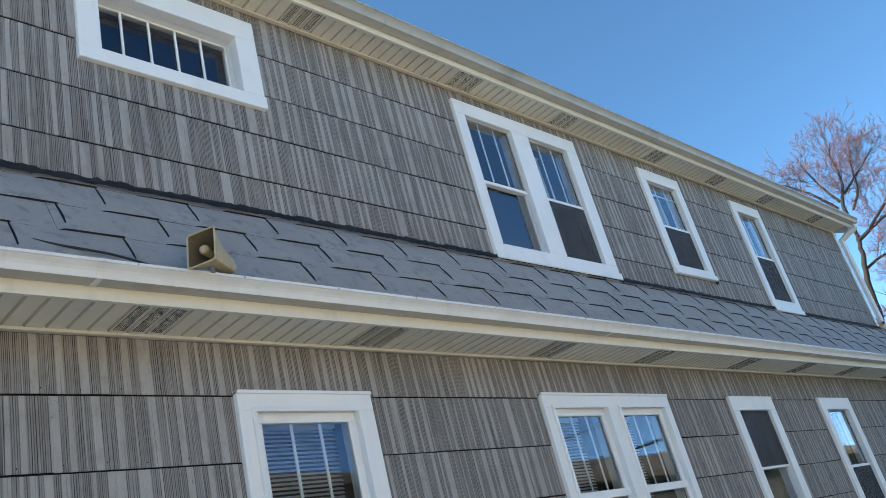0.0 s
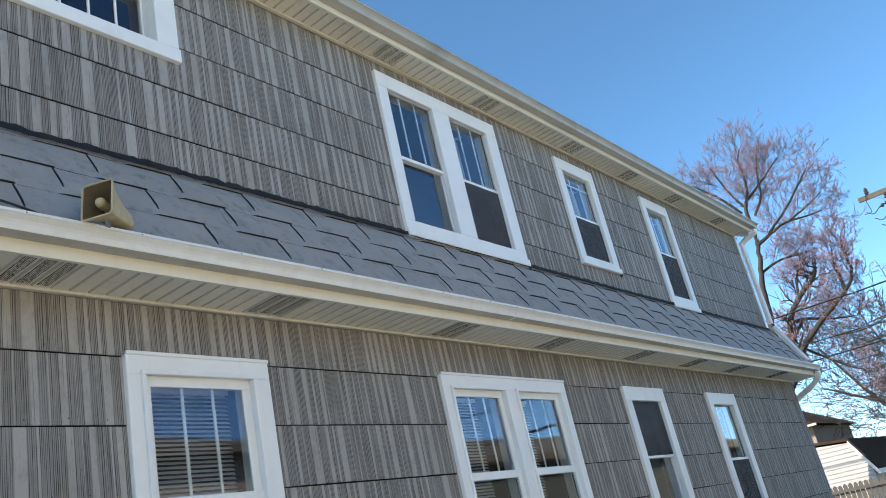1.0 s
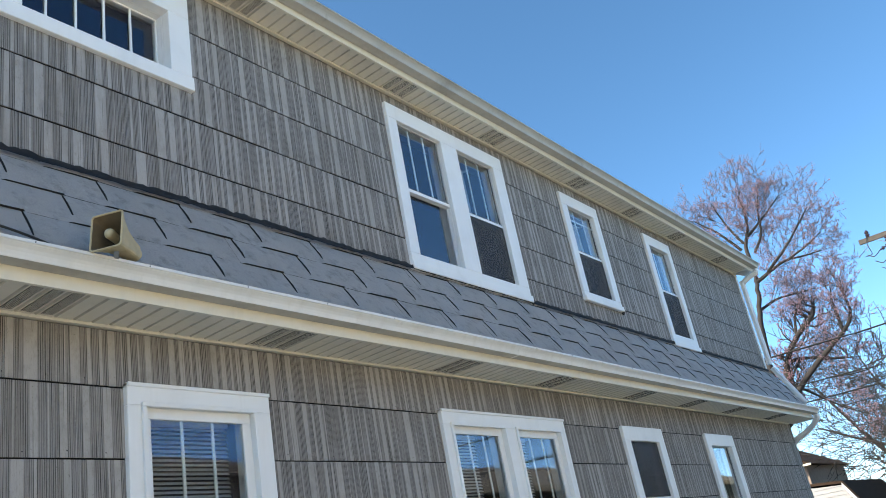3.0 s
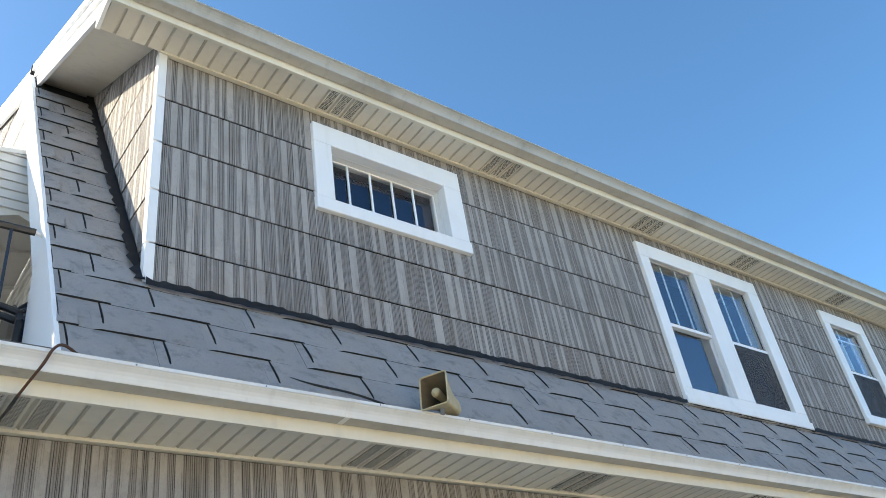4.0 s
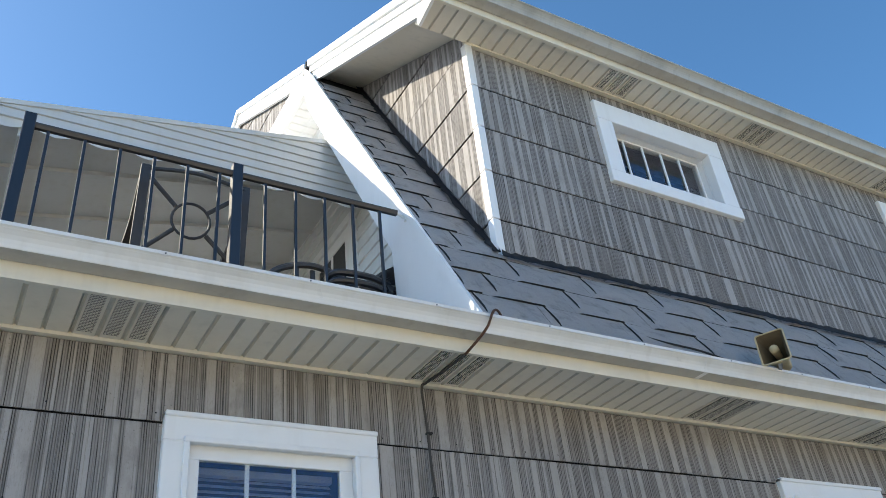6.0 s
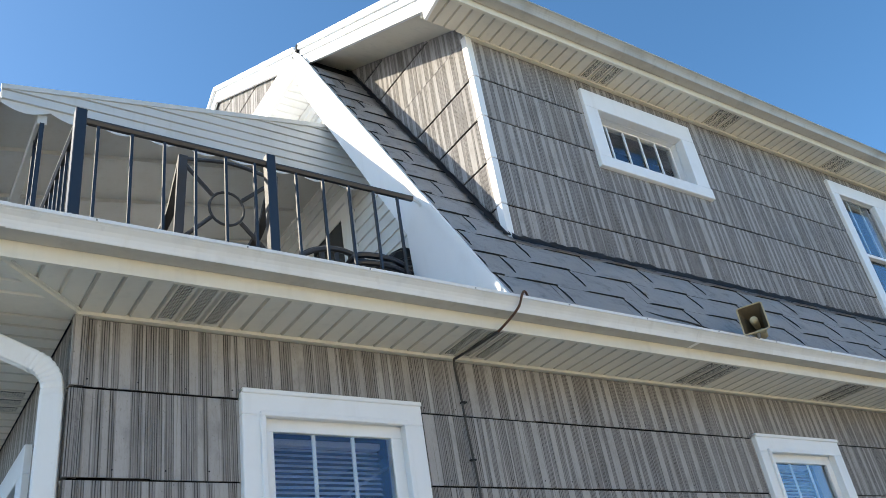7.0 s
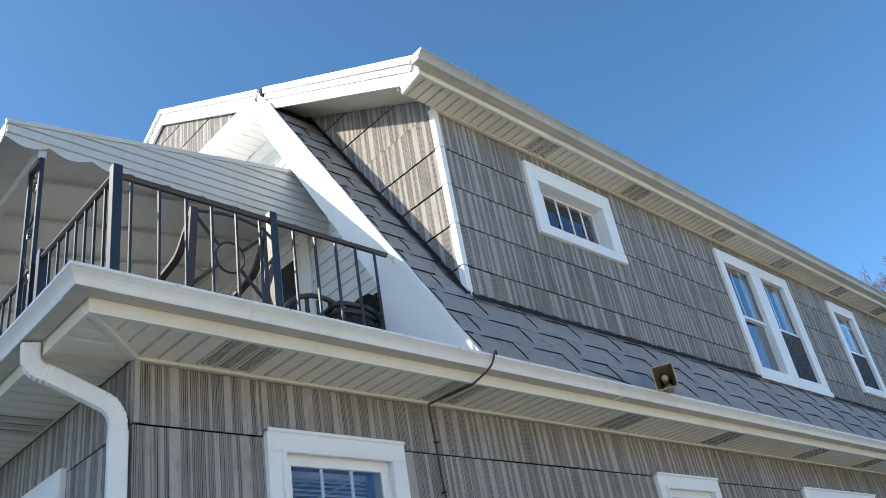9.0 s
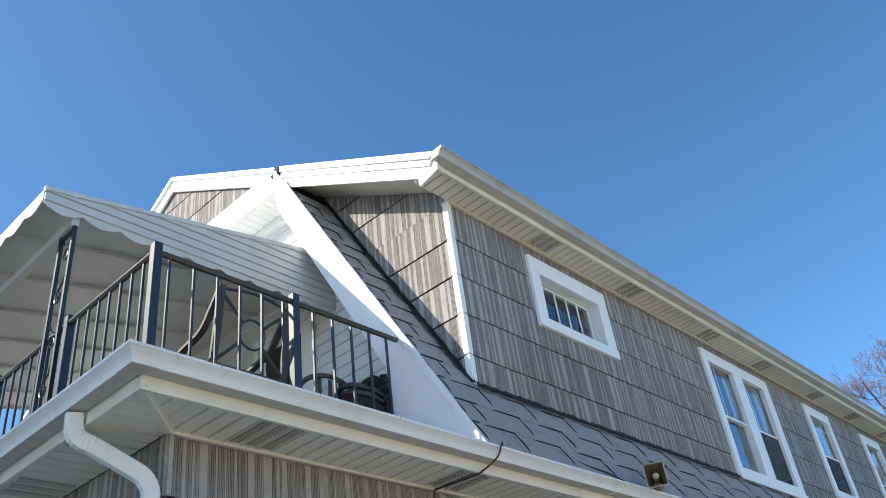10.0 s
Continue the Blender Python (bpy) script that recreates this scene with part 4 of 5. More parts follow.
# ---------------------------------------------------------------- balcony railing
railing = thing("balcony_railing", (-2.55, 0.28, DECK_Z), "black iron railing with square posts round the balcony", "railing")
RAIL_Z, RAIL_Y, RAIL_X = 4.635, 0.285, -2.545


def post(x, y, top=4.695):
    p = part("post", cube(x - 0.028, x + 0.028, y - 0.028, y + 0.028, DECK_Z, top, 0.003), IRON, railing)
    part("foot_plate", cube(x - 0.06, x + 0.06, y - 0.06, y + 0.06, DECK_Z, DECK_Z + 0.008), IRON, p)


for x in (RAIL_X, -1.494):
    post(x, RAIL_Y)
for y in (1.375, 2.47, 3.57, 4.67):
    post(RAIL_X, y)
handrail = [(-0.021, 0.0), (-0.021, 0.008), (-0.012, 0.014), (0.012, 0.014), (0.021, 0.008), (0.021, 0.0), (0.010, -0.018), (-0.010, -0.018)]
for a, b in ((RAIL_X + 0.028, -1.522), (-1.466, -0.505)):
    part("top_rail", sweep(bmesh.new(), handrail, [(a, RAIL_Y, RAIL_Z), (b, RAIL_Y, RAIL_Z)]), IRON, railing)
    part("bottom_rail", cube(a, b, RAIL_Y - 0.012, RAIL_Y + 0.012, DECK_Z + 0.08, DECK_Z + 0.10), IRON, railing)
ys = [RAIL_Y, 1.375, 2.47, 3.57, 4.67]
for a, b in zip(ys, ys[1:]):
    part("top_rail", sweep(bmesh.new(), handrail, [(RAIL_X, a + 0.028, RAIL_Z), (RAIL_X, b - 0.028, RAIL_Z)]), IRON, railing)
    part("bottom_rail", cube(RAIL_X - 0.012, RAIL_X + 0.012, a + 0.028, b - 0.028, DECK_Z + 0.08, DECK_Z + 0.10), IRON, railing)
rod = mesh_of("baluster", cube(-0.0075, 0.0075, -0.0075, 0.0075, DECK_Z + 0.10, RAIL_Z - 0.018), IRON)


def baluster(x, y):
    ob = new("baluster", rod)
    ob.parent = railing
    ob.matrix_parent_inverse = railing.matrix_world.inverted()
    ob.matrix_world = Matrix.Translation((x, y, 0))


for k in range(6):
    baluster(-2.548 + 1.054 * (k + 0.55) / 6.1, RAIL_Y)
for k in range(6):
    baluster(-1.494 + 1.060 * (k + 1) / 6.0 - 0.012, RAIL_Y)
for a, b in zip(ys, ys[1:]):
    for k in range(7):
        baluster(RAIL_X, a + (b - a) * (k + 1) / 8)
# collars and the bracket that ties the rail to the rake panel
part("end_bracket", sweep(bmesh.new(), ring_loop(0.008, 6), smooth_path([(-0.508, RAIL_Y, RAIL_Z), (-0.455, RAIL_Y - 0.01, RAIL_Z - 0.03), (-0.462, RAIL_Y - 0.02, RAIL_Z - 0.06)])), WHITE, railing, "white wall bracket")

# ---------------------------------------------------------------- awning over the balcony
AW_X0, AW_X1, AW_Y0, AW_Y1 = -2.83, GABLE_X - 0.012, 1.45, 5.60
AW_Z0, AW_Z1 = 5.675, 6.165
awning = thing("awning", (AW_X1, AW_Y0, AW_Z1), "white ribbed metal awning over the balcony with scalloped valance", "awning")


def aw_z(x):
    return AW_Z0 + (AW_Z1 - AW_Z0) * (x - AW_X0) / (AW_X1 - AW_X0)


k = 0
y = AW_Y0
while y < AW_Y1:
    e = min(y + 0.61, AW_Y1)
    bm = bmesh.new()
    for (ya, yb, dz) in ((y, y + 0.018, 0.03), (y + 0.018, e, 0.0)):
        v = [bm.verts.new(p) for p in ((AW_X0, ya, AW_Z0 + dz), (AW_X0, yb, AW_Z0 + dz), (AW_X1, yb, AW_Z1 + dz), (AW_X1, ya, AW_Z1 + dz), (AW_X0, ya, AW_Z0 - 0.012), (AW_X0, yb, AW_Z0 - 0.012), (AW_X1, yb, AW_Z1 - 0.012), (AW_X1, ya, AW_Z1 - 0.012))]
        for q in ((0, 3, 2, 1), (4, 5, 6, 7), (0, 1, 5, 4), (1, 2, 6, 5), (2, 3, 7, 6), (3, 0, 4, 7)):
            bm.faces.new([v[i] for i in q])
    part("pan", bm, AWNING, awning)
    part("rib", prism(bmesh.new(), [(AW_X0 + 0.02, aw_z(AW_X0 + 0.02) - 0.013), (AW_X1, AW_Z1 - 0.013), (AW_X1, AW_Z1 - 0.045), (AW_X0 + 0.02, aw_z(AW_X0 + 0.02) - 0.045)], "y", e - 0.012, e - 0.004), AWNING, awning)
    y += 0.61


def scallop(length, top, base, deep, period):
    """The outline of a scalloped strip in (run, z)."""
    pts = [(0.0, top), (length, top)]
    n = int(length / period * 8)
    for i in range(n, -1, -1):
        r = length * i / n
        pts.append((r, base - deep * abs(math.sin(math.pi * r / period))))
    return pts


part("front_valance", prism(bmesh.new(), [(AW_Y0 + u, z) for u, z in scallop(AW_Y1 - AW_Y0, AW_Z0 + 0.035, AW_Z0 - 0.06, 0.05, 0.30)], "x", AW_X0 - 0.006, AW_X0), AWNING, awning)
part("side_valance", prism(bmesh.new(), [(AW_X0 + u, z) for u, z in scallop(AW_X1 - AW_X0 - 0.01, AW_Z0 - 0.05, AW_Z0 - 0.09, 0.05, 0.30)], "y", AW_Y0 - 0.006, AW_Y0), AWNING, awning)
z = AW_Z0 - 0.065
while z < AW_Z1:
    poly = clip([(AW_X0, z), (AW_X1, z), (AW_X1, z + 0.074), (AW_X0, z + 0.074)], -(AW_Z1 - AW_Z0) / (AW_X1 - AW_X0), 1, AW_Z0 - (AW_Z1 - AW_Z0) / (AW_X1 - AW_X0) * AW_X0 + 0.02)
    if len(poly) >= 3 and area(poly) > 0.002:
        bm = bmesh.new()
        front = [bm.verts.new((u, AW_Y0 - 0.024 + 0.012 * (v - z) / 0.077, v + 0.002)) for u, v in poly]
        back = [bm.verts.new((u, AW_Y0 + 0.002, v)) for u, v in poly]
        bm.faces.new(front)
        bm.faces.new(back[::-1])
        for i in range(len(poly)):
            j = (i + 1) % len(poly)
            bm.faces.new((front[i], front[j], back[j], back[i]))
        part("side_slat", bm, AWNING, awning)
    z += 0.079
part("edge_cap", sweep(bmesh.new(), [(-0.018, -0.02), (0.018, -0.02), (0.018, 0.018), (-0.018, 0.018)], [(AW_X0 - 0.01, AW_Y0 - 0.012, AW_Z0 + 0.03), (AW_X1, AW_Y0 - 0.012, AW_Z1 + 0.03)]), AWNING, awning)
part("beam", cube(-2.60, -2.54, AW_Y0 + 0.02, AW_Y1, 5.50, 5.58, 0.004), AWNING, awning)


def iron_post(y):
    """A flat wrought-iron post: two bars with scrolls between them."""
    root = thing("awning_post", (-2.57, y, DECK_Z), "black wrought-iron awning post with scrolls", "post")
    w = 0.20
    for dy in (0.0, w):
        part("upright", cube(-2.584, -2.556, y + dy - 0.014, y + dy + 0.014, DECK_Z, 5.50), IRON, root)
    part("top_bar", cube(-2.582, -2.558, y + 0.014, y + w - 0.014, 5.46, 5.485), IRON, root)
    for k in range(5):
        zc, s = 3.85 + k * 0.36, 1 if k % 2 else -1
        pts = []
        for i in range(26):
            a = i / 25 * 2 * math.pi * 1.6
            r = 0.055 * (1 - i / 34)
            pts.append((-2.57, y + w / 2 + s * (0.02 + r * math.cos(a)), zc + r * math.sin(a)))
        tail = [(-2.57, y + w / 2 - s * 0.08, zc + 0.20), (-2.57, y + w / 2 - s * 0.03, zc + 0.11), (-2.57, y + w / 2 + s * 0.06, zc + 0.04)]
        part("scroll", sweep(bmesh.new(), ring_loop(0.007, 5), tail + pts, up=(1, 0, 0)), IRON, root)
    return root


iron_post(1.47)
iron_post(5.32)

# ---------------------------------------------------------------- door on the balcony
door = thing("door_1", (GABLE_X, 1.8, DECK_Z), "white framed glazed door onto the balcony", "door", kind="structure")
for a, b in ((1.75, 1.85), (2.63, 2.71)):
    part("casing", cube(GABLE_X - 0.025, GABLE_X + 0.01, a, b, DECK_Z, 5.72, 0.004), WHITE, door)
part("casing_head", cube(GABLE_X - 0.025, GABLE_X + 0.01, 1.75, 2.71, 5.72, 5.80, 0.004), WHITE, door)
part("leaf", cube(GABLE_X - 0.012, GABLE_X + 0.006, 1.86, 2.62, DECK_Z + 0.02, 4.30, 0.003), WHITE, door)
for a, b in ((1.86, 1.96), (2.52, 2.62)):
    part("stile", cube(GABLE_X - 0.012, GABLE_X + 0.006, a, b, 4.301, 5.71, 0.003), WHITE, door)
part("top_rail", cube(GABLE_X - 0.012, GABLE_X + 0.006, 1.961, 2.519, 5.60, 5.71, 0.003), WHITE, door)
part("mullion", cube(GABLE_X - 0.010, GABLE_X + 0.006, 2.22, 2.26, 4.301, 5.599, 0.003), WHITE, door)
part("pane", cube(GABLE_X - 0.004, GABLE_X + 0.003, 1.961, 2.519, 4.302, 5.598), plain("dark_door_glass", (0.03, 0.035, 0.04), 0.05), door, "dark glass")

# ---------------------------------------------------------------- patio chairs and grill
def tube(root, name, pts, r=0.012, steps=6):
    return part(name, sweep(bmesh.new(), ring_loop(r, 7), smooth_path(pts, steps), up=(0.13, 0.2, 0.97)), WICKER, root)


chair = thing("patio_chair", (-1.66, 0.85, DECK_Z), "dark metal patio chair with a ringed cross back", "chair")
for x in (-1.94, -1.38):
    part("back_post", sweep(bmesh.new(), [(-0.026, -0.012), (0.026, -0.012), (0.026, 0.012), (-0.026, 0.012)], smooth_path([(x, 0.66, DECK_Z), (x, 0.62, DECK_Z + 0.35), (x, 0.56, DECK_Z + 0.62), (x, 0.49, DECK_Z + 1.12)])), WICKER, chair)
    part("armrest", sweep(bmesh.new(), [(-0.024, -0.012), (0.024, -0.012), (0.024, 0.012), (-0.024, 0.012)], smooth_path([(x, 0.50, DECK_Z + 1.10), (x, 0.60, DECK_Z + 0.98), (x, 0.72, DECK_Z + 0.86), (x, 0.98, DECK_Z + 0.80), (x, 1.10, DECK_Z + 0.70)])), WICKER, chair)
    tube(chair, "front_leg", [(x, 1.10, DECK_Z + 0.70), (x, 1.14, DECK_Z + 0.35), (x, 1.16, DECK_Z)])
tube(chair, "top_bar", [(-1.94, 0.49, DECK_Z + 1.10), (-1.66, 0.47, DECK_Z + 1.125), (-1.38, 0.49, DECK_Z + 1.10)])
tube(chair, "cross_bar", [(-1.92, 0.495, DECK_Z + 1.06), (-1.76, 0.51, DECK_Z + 0.90)], 0.013)
tube(chair, "cross_bar", [(-1.40, 0.495, DECK_Z + 1.06), (-1.58, 0.51, DECK_Z + 0.90)], 0.013)
tube(chair, "cross_bar", [(-1.92, 0.56, DECK_Z + 0.60), (-1.76, 0.535, DECK_Z + 0.76)], 0.013)
tube(chair, "cross_bar", [(-1.40, 0.56, DECK_Z + 0.60), (-1.58, 0.535, DECK_Z + 0.76)], 0.013)
ringpts = [(-1.67 + 0.105 * math.cos(2 * math.pi * i / 20), 0.52 - 0.14 * 0.105 * math.sin(2 * math.pi * i / 20), DECK_Z + 0.83 + 0.105 * math.sin(2 * math.pi * i / 20)) for i in range(21)]
part("ring", sweep(bmesh.new(), ring_loop(0.0085, 6), ringpts, up=(0, 1, 0)), WICKER, chair)
part("seat", cube(-1.93, -1.39, 0.62, 1.12, DECK_Z + 0.40, DECK_Z + 0.45, 0.012), WICKER, chair)
tube(chair, "lower_bar", [(-1.94, 0.575, DECK_Z + 0.57), (-1.66, 0.57, DECK_Z + 0.57), (-1.38, 0.575, DECK_Z + 0.57)])

chair2 = thing("patio_chair", (-0.9, 0.8, DECK_Z), "low dark metal patio chair with a rounded arch back", "chair")
tube(chair2, "back_arch", [(-1.25, 0.62, DECK_Z), (-1.25, 0.60, DECK_Z + 0.45), (-1.17, 0.585, DECK_Z + 0.65), (-0.93, 0.58, DECK_Z + 0.735), (-0.69, 0.585, DECK_Z + 0.65), (-0.61, 0.60, DECK_Z + 0.45), (-0.61, 0.62, DECK_Z)], 0.020, 8)
for x in (-1.03, -0.93, -0.83):
    part("spindle", cube(x - 0.014, x + 0.014, 0.585, 0.60, DECK_Z + 0.43, DECK_Z + 0.71), WICKER, chair2)
part("seat", cube(-1.17, -0.69, 0.60, 1.08, DECK_Z + 0.40, DECK_Z + 0.44, 0.012), WICKER, chair2)
for x in (-1.15, -0.71):
    tube(chair2, "arm", [(x, 0.60, DECK_Z + 0.66), (x, 0.85, DECK_Z + 0.68), (x, 1.06, DECK_Z + 0.62), (x, 1.08, DECK_Z + 0.40)], 0.018)
    tube(chair2, "front_leg", [(x, 1.06, DECK_Z + 0.40), (x, 1.08, DECK_Z + 0.2), (x, 1.09, DECK_Z)])

grill = thing("covered_grill", (-0.36, 0.72, DECK_Z), "grill under a sagging black cover with a thick front handle", "grill")
bm = prism(bmesh.new(), [(0.50, 0.0), (0.49, 0.60), (0.52, 0.69), (0.66, 0.86), (0.78, 1.01), (0.86, 1.03), (0.92, 0.94), (0.95, 0.0)], "x", -0.50, -0.12)
bmesh.ops.translate(bm, verts=bm.verts, vec=(0, 0, DECK_Z))
bmesh.ops.bevel(bm, geom=bm.edges[:], offset=0.035, segments=2, affect="EDGES", clamp_overlap=True)
bmesh.ops.subdivide_edges(bm, edges=bm.edges[:], cuts=2)
for v in bm.verts:
    if v.co.z > DECK_Z + 0.02:
        v.co += Vector((noise.noise(v.co * 5), noise.noise(v.co * 5 + Vector((9, 0, 0))), 0.6 * noise.noise(v.co * 6))) * 0.016
        # the cover falls away towards its open side
        v.co.z -= 2.2 * max(0.0, -0.30 - v.co.x) * max(0.0, v.co.z - DECK_Z - 0.55)
part("cover", bm, plain("black_vinyl_cover", (0.012, 0.012, 0.015), 0.35, vary=0.4), grill)
for z in (0.655, 0.60):
    part("handle", sweep(bmesh.new(), ring_loop(0.021, 8), smooth_path([(-0.86, 0.62, DECK_Z + z - 0.02), (-0.845, 0.51, DECK_Z + z), (-0.79, 0.465, DECK_Z + z), (-0.62, 0.46, DECK_Z + z), (-0.47, 0.51, DECK_Z + z)], 6)), IRON, grill)

# ---------------------------------------------------------------- side window of the porch wing
sw = thing("window_10", (X_PORCH, 0.77, 1.5), "white cased window in the porch side wall", "window", kind="structure")
for a, b in ((0.77, 0.91), (1.61, 1.75)):
    part("casing_jamb", cube(X_PORCH - 0.032, X_PORCH + 0.02, a, b, 1.65, 2.92, 0.004), WHITE, sw)
part("casing_head", cube(X_PORCH - 0.032, X_PORCH + 0.02, 0.77, 1.75, 2.921, 3.06, 0.004), WHITE, sw)
part("casing_foot", cube(X_PORCH - 0.032, X_PORCH + 0.02, 0.77, 1.75, 1.5, 1.649, 0.004), WHITE, sw)
part("meeting_rail", cube(X_PORCH - 0.004, X_PORCH + 0.019, 0.911, 1.609, 2.21, 2.26), WHITE, sw)
part("pane", cube(X_PORCH + 0.004, X_PORCH + 0.008, 0.911, 1.609, 1.65, 2.92), plain("dark_window_glass", (0.03, 0.035, 0.045), 0.04), sw, "dark glass")

# ---------------------------------------------------------------- far end: fence, shed, houses, pole, wires, trees
FX = 25.0
fence = thing("picket_fence", (FX, 0, 0), "weathered wooden picket fence with grey boards", "fence")
pk = mesh_of("picket", prism(bmesh.new(), [(-0.057, 0.05), (0.057, 0.05), (0.057, 1.51), (0.020, 1.57), (-0.020, 1.57), (-0.057, 1.51)], "x", 0.0, 0.018), PICKET)
for k in range(62):
    ob = new("picket", pk)
    ob.parent = fence
    ob.matrix_parent_inverse = fence.matrix_world.inverted()
    ob.matrix_world = pose(FX + 0.02, 6.0 - k * 0.138, random.uniform(-0.012, 0.012), random.uniform(-0.25, 0.25), 0, 0)
for z in (0.35, 0.93, 1.36):
    part("rail", cube(FX - 0.04, FX + 0.018, -2.5, 6.05, z, z + 0.085), PICKET, fence)
for y in (5.4, 3.0, 0.55, -1.6):
    part("post", cube(FX - 0.13, FX - 0.042, y - 0.045, y + 0.045, 0.0, 1.64), PICKET, fence)

SX, SK = 28.0, 1.162


def far_yz(y, z):
    return (-3.93 + (y + 3.93) * SK, 1.58 + (z - 1.58) * SK)


shed = thing("garden_shed", (30, 3.8, 0), "white clapboard shed with a dark brown roof", "shed")
gab = [(far_yz(4.2, 0)[0], 0.0), (far_yz(1.32, 0)[0], 0.0), far_yz(1.32, 1.86), far_yz(1.70, 2.56), far_yz(4.2, 2.80)]
part("body", prism(bmesh.new(), gab, "x", SX + 0.03, SX + 5.5), SHEDWALL, shed)
(ya, za), (yb, zb), (yc, zc) = gab[2], gab[3], gab[4]
for k in range(24):
    z = 0.1 + k * 0.13
    poly = [(ya + 0.01, z), (yc, z), (yc, z + 0.132), (ya + 0.01, z + 0.132)]
    m1, m2 = (zb - za) / (yb - ya), (zc - zb) / (yc - yb)
    poly = clip(poly, -m1, 1, za - m1 * ya)
    poly = clip(poly, -m2, 1, zb - m2 * yb) if poly else poly
    if len(poly) >= 3:
        bm = bmesh.new()
        f = [bm.verts.new((SX + 0.008 - 0.022 * (1 - (v - z) / 0.132), u, v)) for u, v in poly]
        g = [bm.verts.new((SX + 0.03, u, v)) for u, v in poly]
        bm.faces.new(f)
        for i in range(len(poly)):
            j = (i + 1) % len(poly)
            bm.faces.new((f[i], f[j], g[j], g[i]))
        part("clapboard", bm, SHEDWALL, shed)
part("roof", prism(bmesh.new(), [far_yz(*p) for p in ((1.22, 1.74), (1.68, 2.60), (4.3, 2.85), (4.3, 2.92), (1.66, 2.67), (1.17, 1.78))], "x", SX - 0.08, SX + 5.8), SHEDROOF, shed)
part("rake_trim", prism(bmesh.new(), [far_yz(*p) for p in ((1.24, 1.68), (1.70, 2.53), (1.68, 2.62), (1.20, 1.76))], "x", SX - 0.13, SX - 0.081), WHITE, shed)
part("eave_trim", prism(bmesh.new(), [far_yz(*p) for p in ((1.18, 1.64), (1.24, 1.64), (1.24, 1.74), (1.18, 1.76))], "x", SX - 0.08, SX + 5.8), WHITE, shed)

brown = thing("brown_house", (36, 5.5, 0), "brown sided house with a low roof behind the trees", "house")
part("wall", cube(34, 40, 5.0, 9.6, 0, 3.95), BRICK, brown)
part("roof", prism(bmesh.new(), [(4.7, 3.9), (9.9, 3.9), (7.3, 5.3)], "x", 33.6, 40.4), SHEDROOF, brown)
part("eave", cube(33.55, 33.62, 4.7, 9.9, 3.84, 3.92), FASCIA, brown)
for y in (5.45, 6.5, 7.6):
    w = part("window", cube(33.95, 33.995, y, y + 0.5, 2.6, 3.6), WHITE, brown)
    part("pane", cube(33.93, 33.949, y + 0.06, y + 0.44, 2.66, 3.54), plain("far_window_glass", (0.05, 0.05, 0.06), 0.1), w)

neigh = thing("offview_house", (2, -14, 0), "cream sided house across the driveway", "house")
part("wall", cube(-7, 12.5, -20, -11.0, 0, 5.0), CREAM, neigh)
part("roof", prism(bmesh.new(), [(-20.6, 4.9), (-10.5, 4.9), (-10.5, 5.1), (-15.5, 6.5), (-20.6, 5.1)], "x", -7.5, 13.0), plain("tan_roof_shingles", (0.30, 0.26, 0.19), 0.9), neigh)
for x in (-4.5, 0.0, 4.5, 8.5):
    w = part("window", cube(x, x + 1.1, -10.99, -10.96, 1.2, 2.7), WHITE, neigh)
    part("pane", cube(x + 0.1, x + 1.0, -10.959, -10.95, 1.3, 2.6), bpy.data.materials["far_window_glass"], w)

# added out of view to fill the far windows' reflections and lower the bounce
reflection_house = thing("offview_house", (30, -14, 0), "unseen grey-green house added for the far windows' reflections", "house")
part("wall", cube(15, 46, -20, -11.5, 0, 4.4), plain("grey_green_siding", (0.19, 0.20, 0.17), 0.8, vary=0.2, scale=4.0), reflection_house)
part("roof", prism(bmesh.new(), [(-20.6, 4.4), (-11.0, 4.4), (-11.0, 4.6), (-15.5, 6.2), (-20.6, 4.6)], "x", 14.5, 46.5), bpy.data.materials["tan_roof_shingles"], reflection_house)
for x in (16.0, 21.0, 26.0, 31.0, 37.0):
    w = part("window", cube(x, x + 1.1, -11.49, -11.46, 1.2, 2.7), WHITE, reflection_house)
    part("pane", cube(x + 0.1, x + 1.0, -11.459, -11.45, 1.3, 2.6), bpy.data.materials["far_window_glass"], w)

# added out of view to keep the sun off the porch side wall
west_shade_house = thing("offview_house", (-12, 10, 0), "unseen plain house added to shade the porch side wall", "house")
part("wall", cube(-16, -8.2, 3.6, 17, 0, 6.9), BRICK, west_shade_house)
part("roof", prism(bmesh.new(), [(-16.3, 6.9), (-7.9, 6.9), (-7.9, 7.05), (-9.0, 8.65), (-15.2, 8.65), (-16.3, 7.05)], "y", 3.6, 17.0), bpy.data.materials["tan_roof_shingles"], west_shade_house)

pole = thing("utility_pole", (20.35, -2.42, 0), "weathered wooden utility pole with a crossarm", "utility pole")
bm = bmesh.new()
bmesh.ops.create_cone(bm, cap_ends=True, segments=14, radius1=0.16, radius2=0.11, depth=7.9, matrix=Matrix.Translation((20.35, -2.42, 3.95)))
part("shaft", bm, POLEWOOD, pole)
part("crossarm", cube(20.19, 20.24, -3.75, -1.32, 7.50, 7.62, 0.006), POLEWOOD, pole)
part("brace", sweep(bmesh.new(), [(-0.02, -0.004), (0.02, -0.004), (0.02, 0.004), (-0.02, 0.004)], [(20.17, -1.7, 7.49), (20.2, -2.38, 6.95)]), METAL, pole)
part("brace", sweep(bmesh.new(), [(-0.02, -0.004), (0.02, -0.004), (0.02, 0.004), (-0.02, 0.004)], [(20.17, -3.1, 7.49), (20.2, -2.46, 6.95)]), METAL, pole)
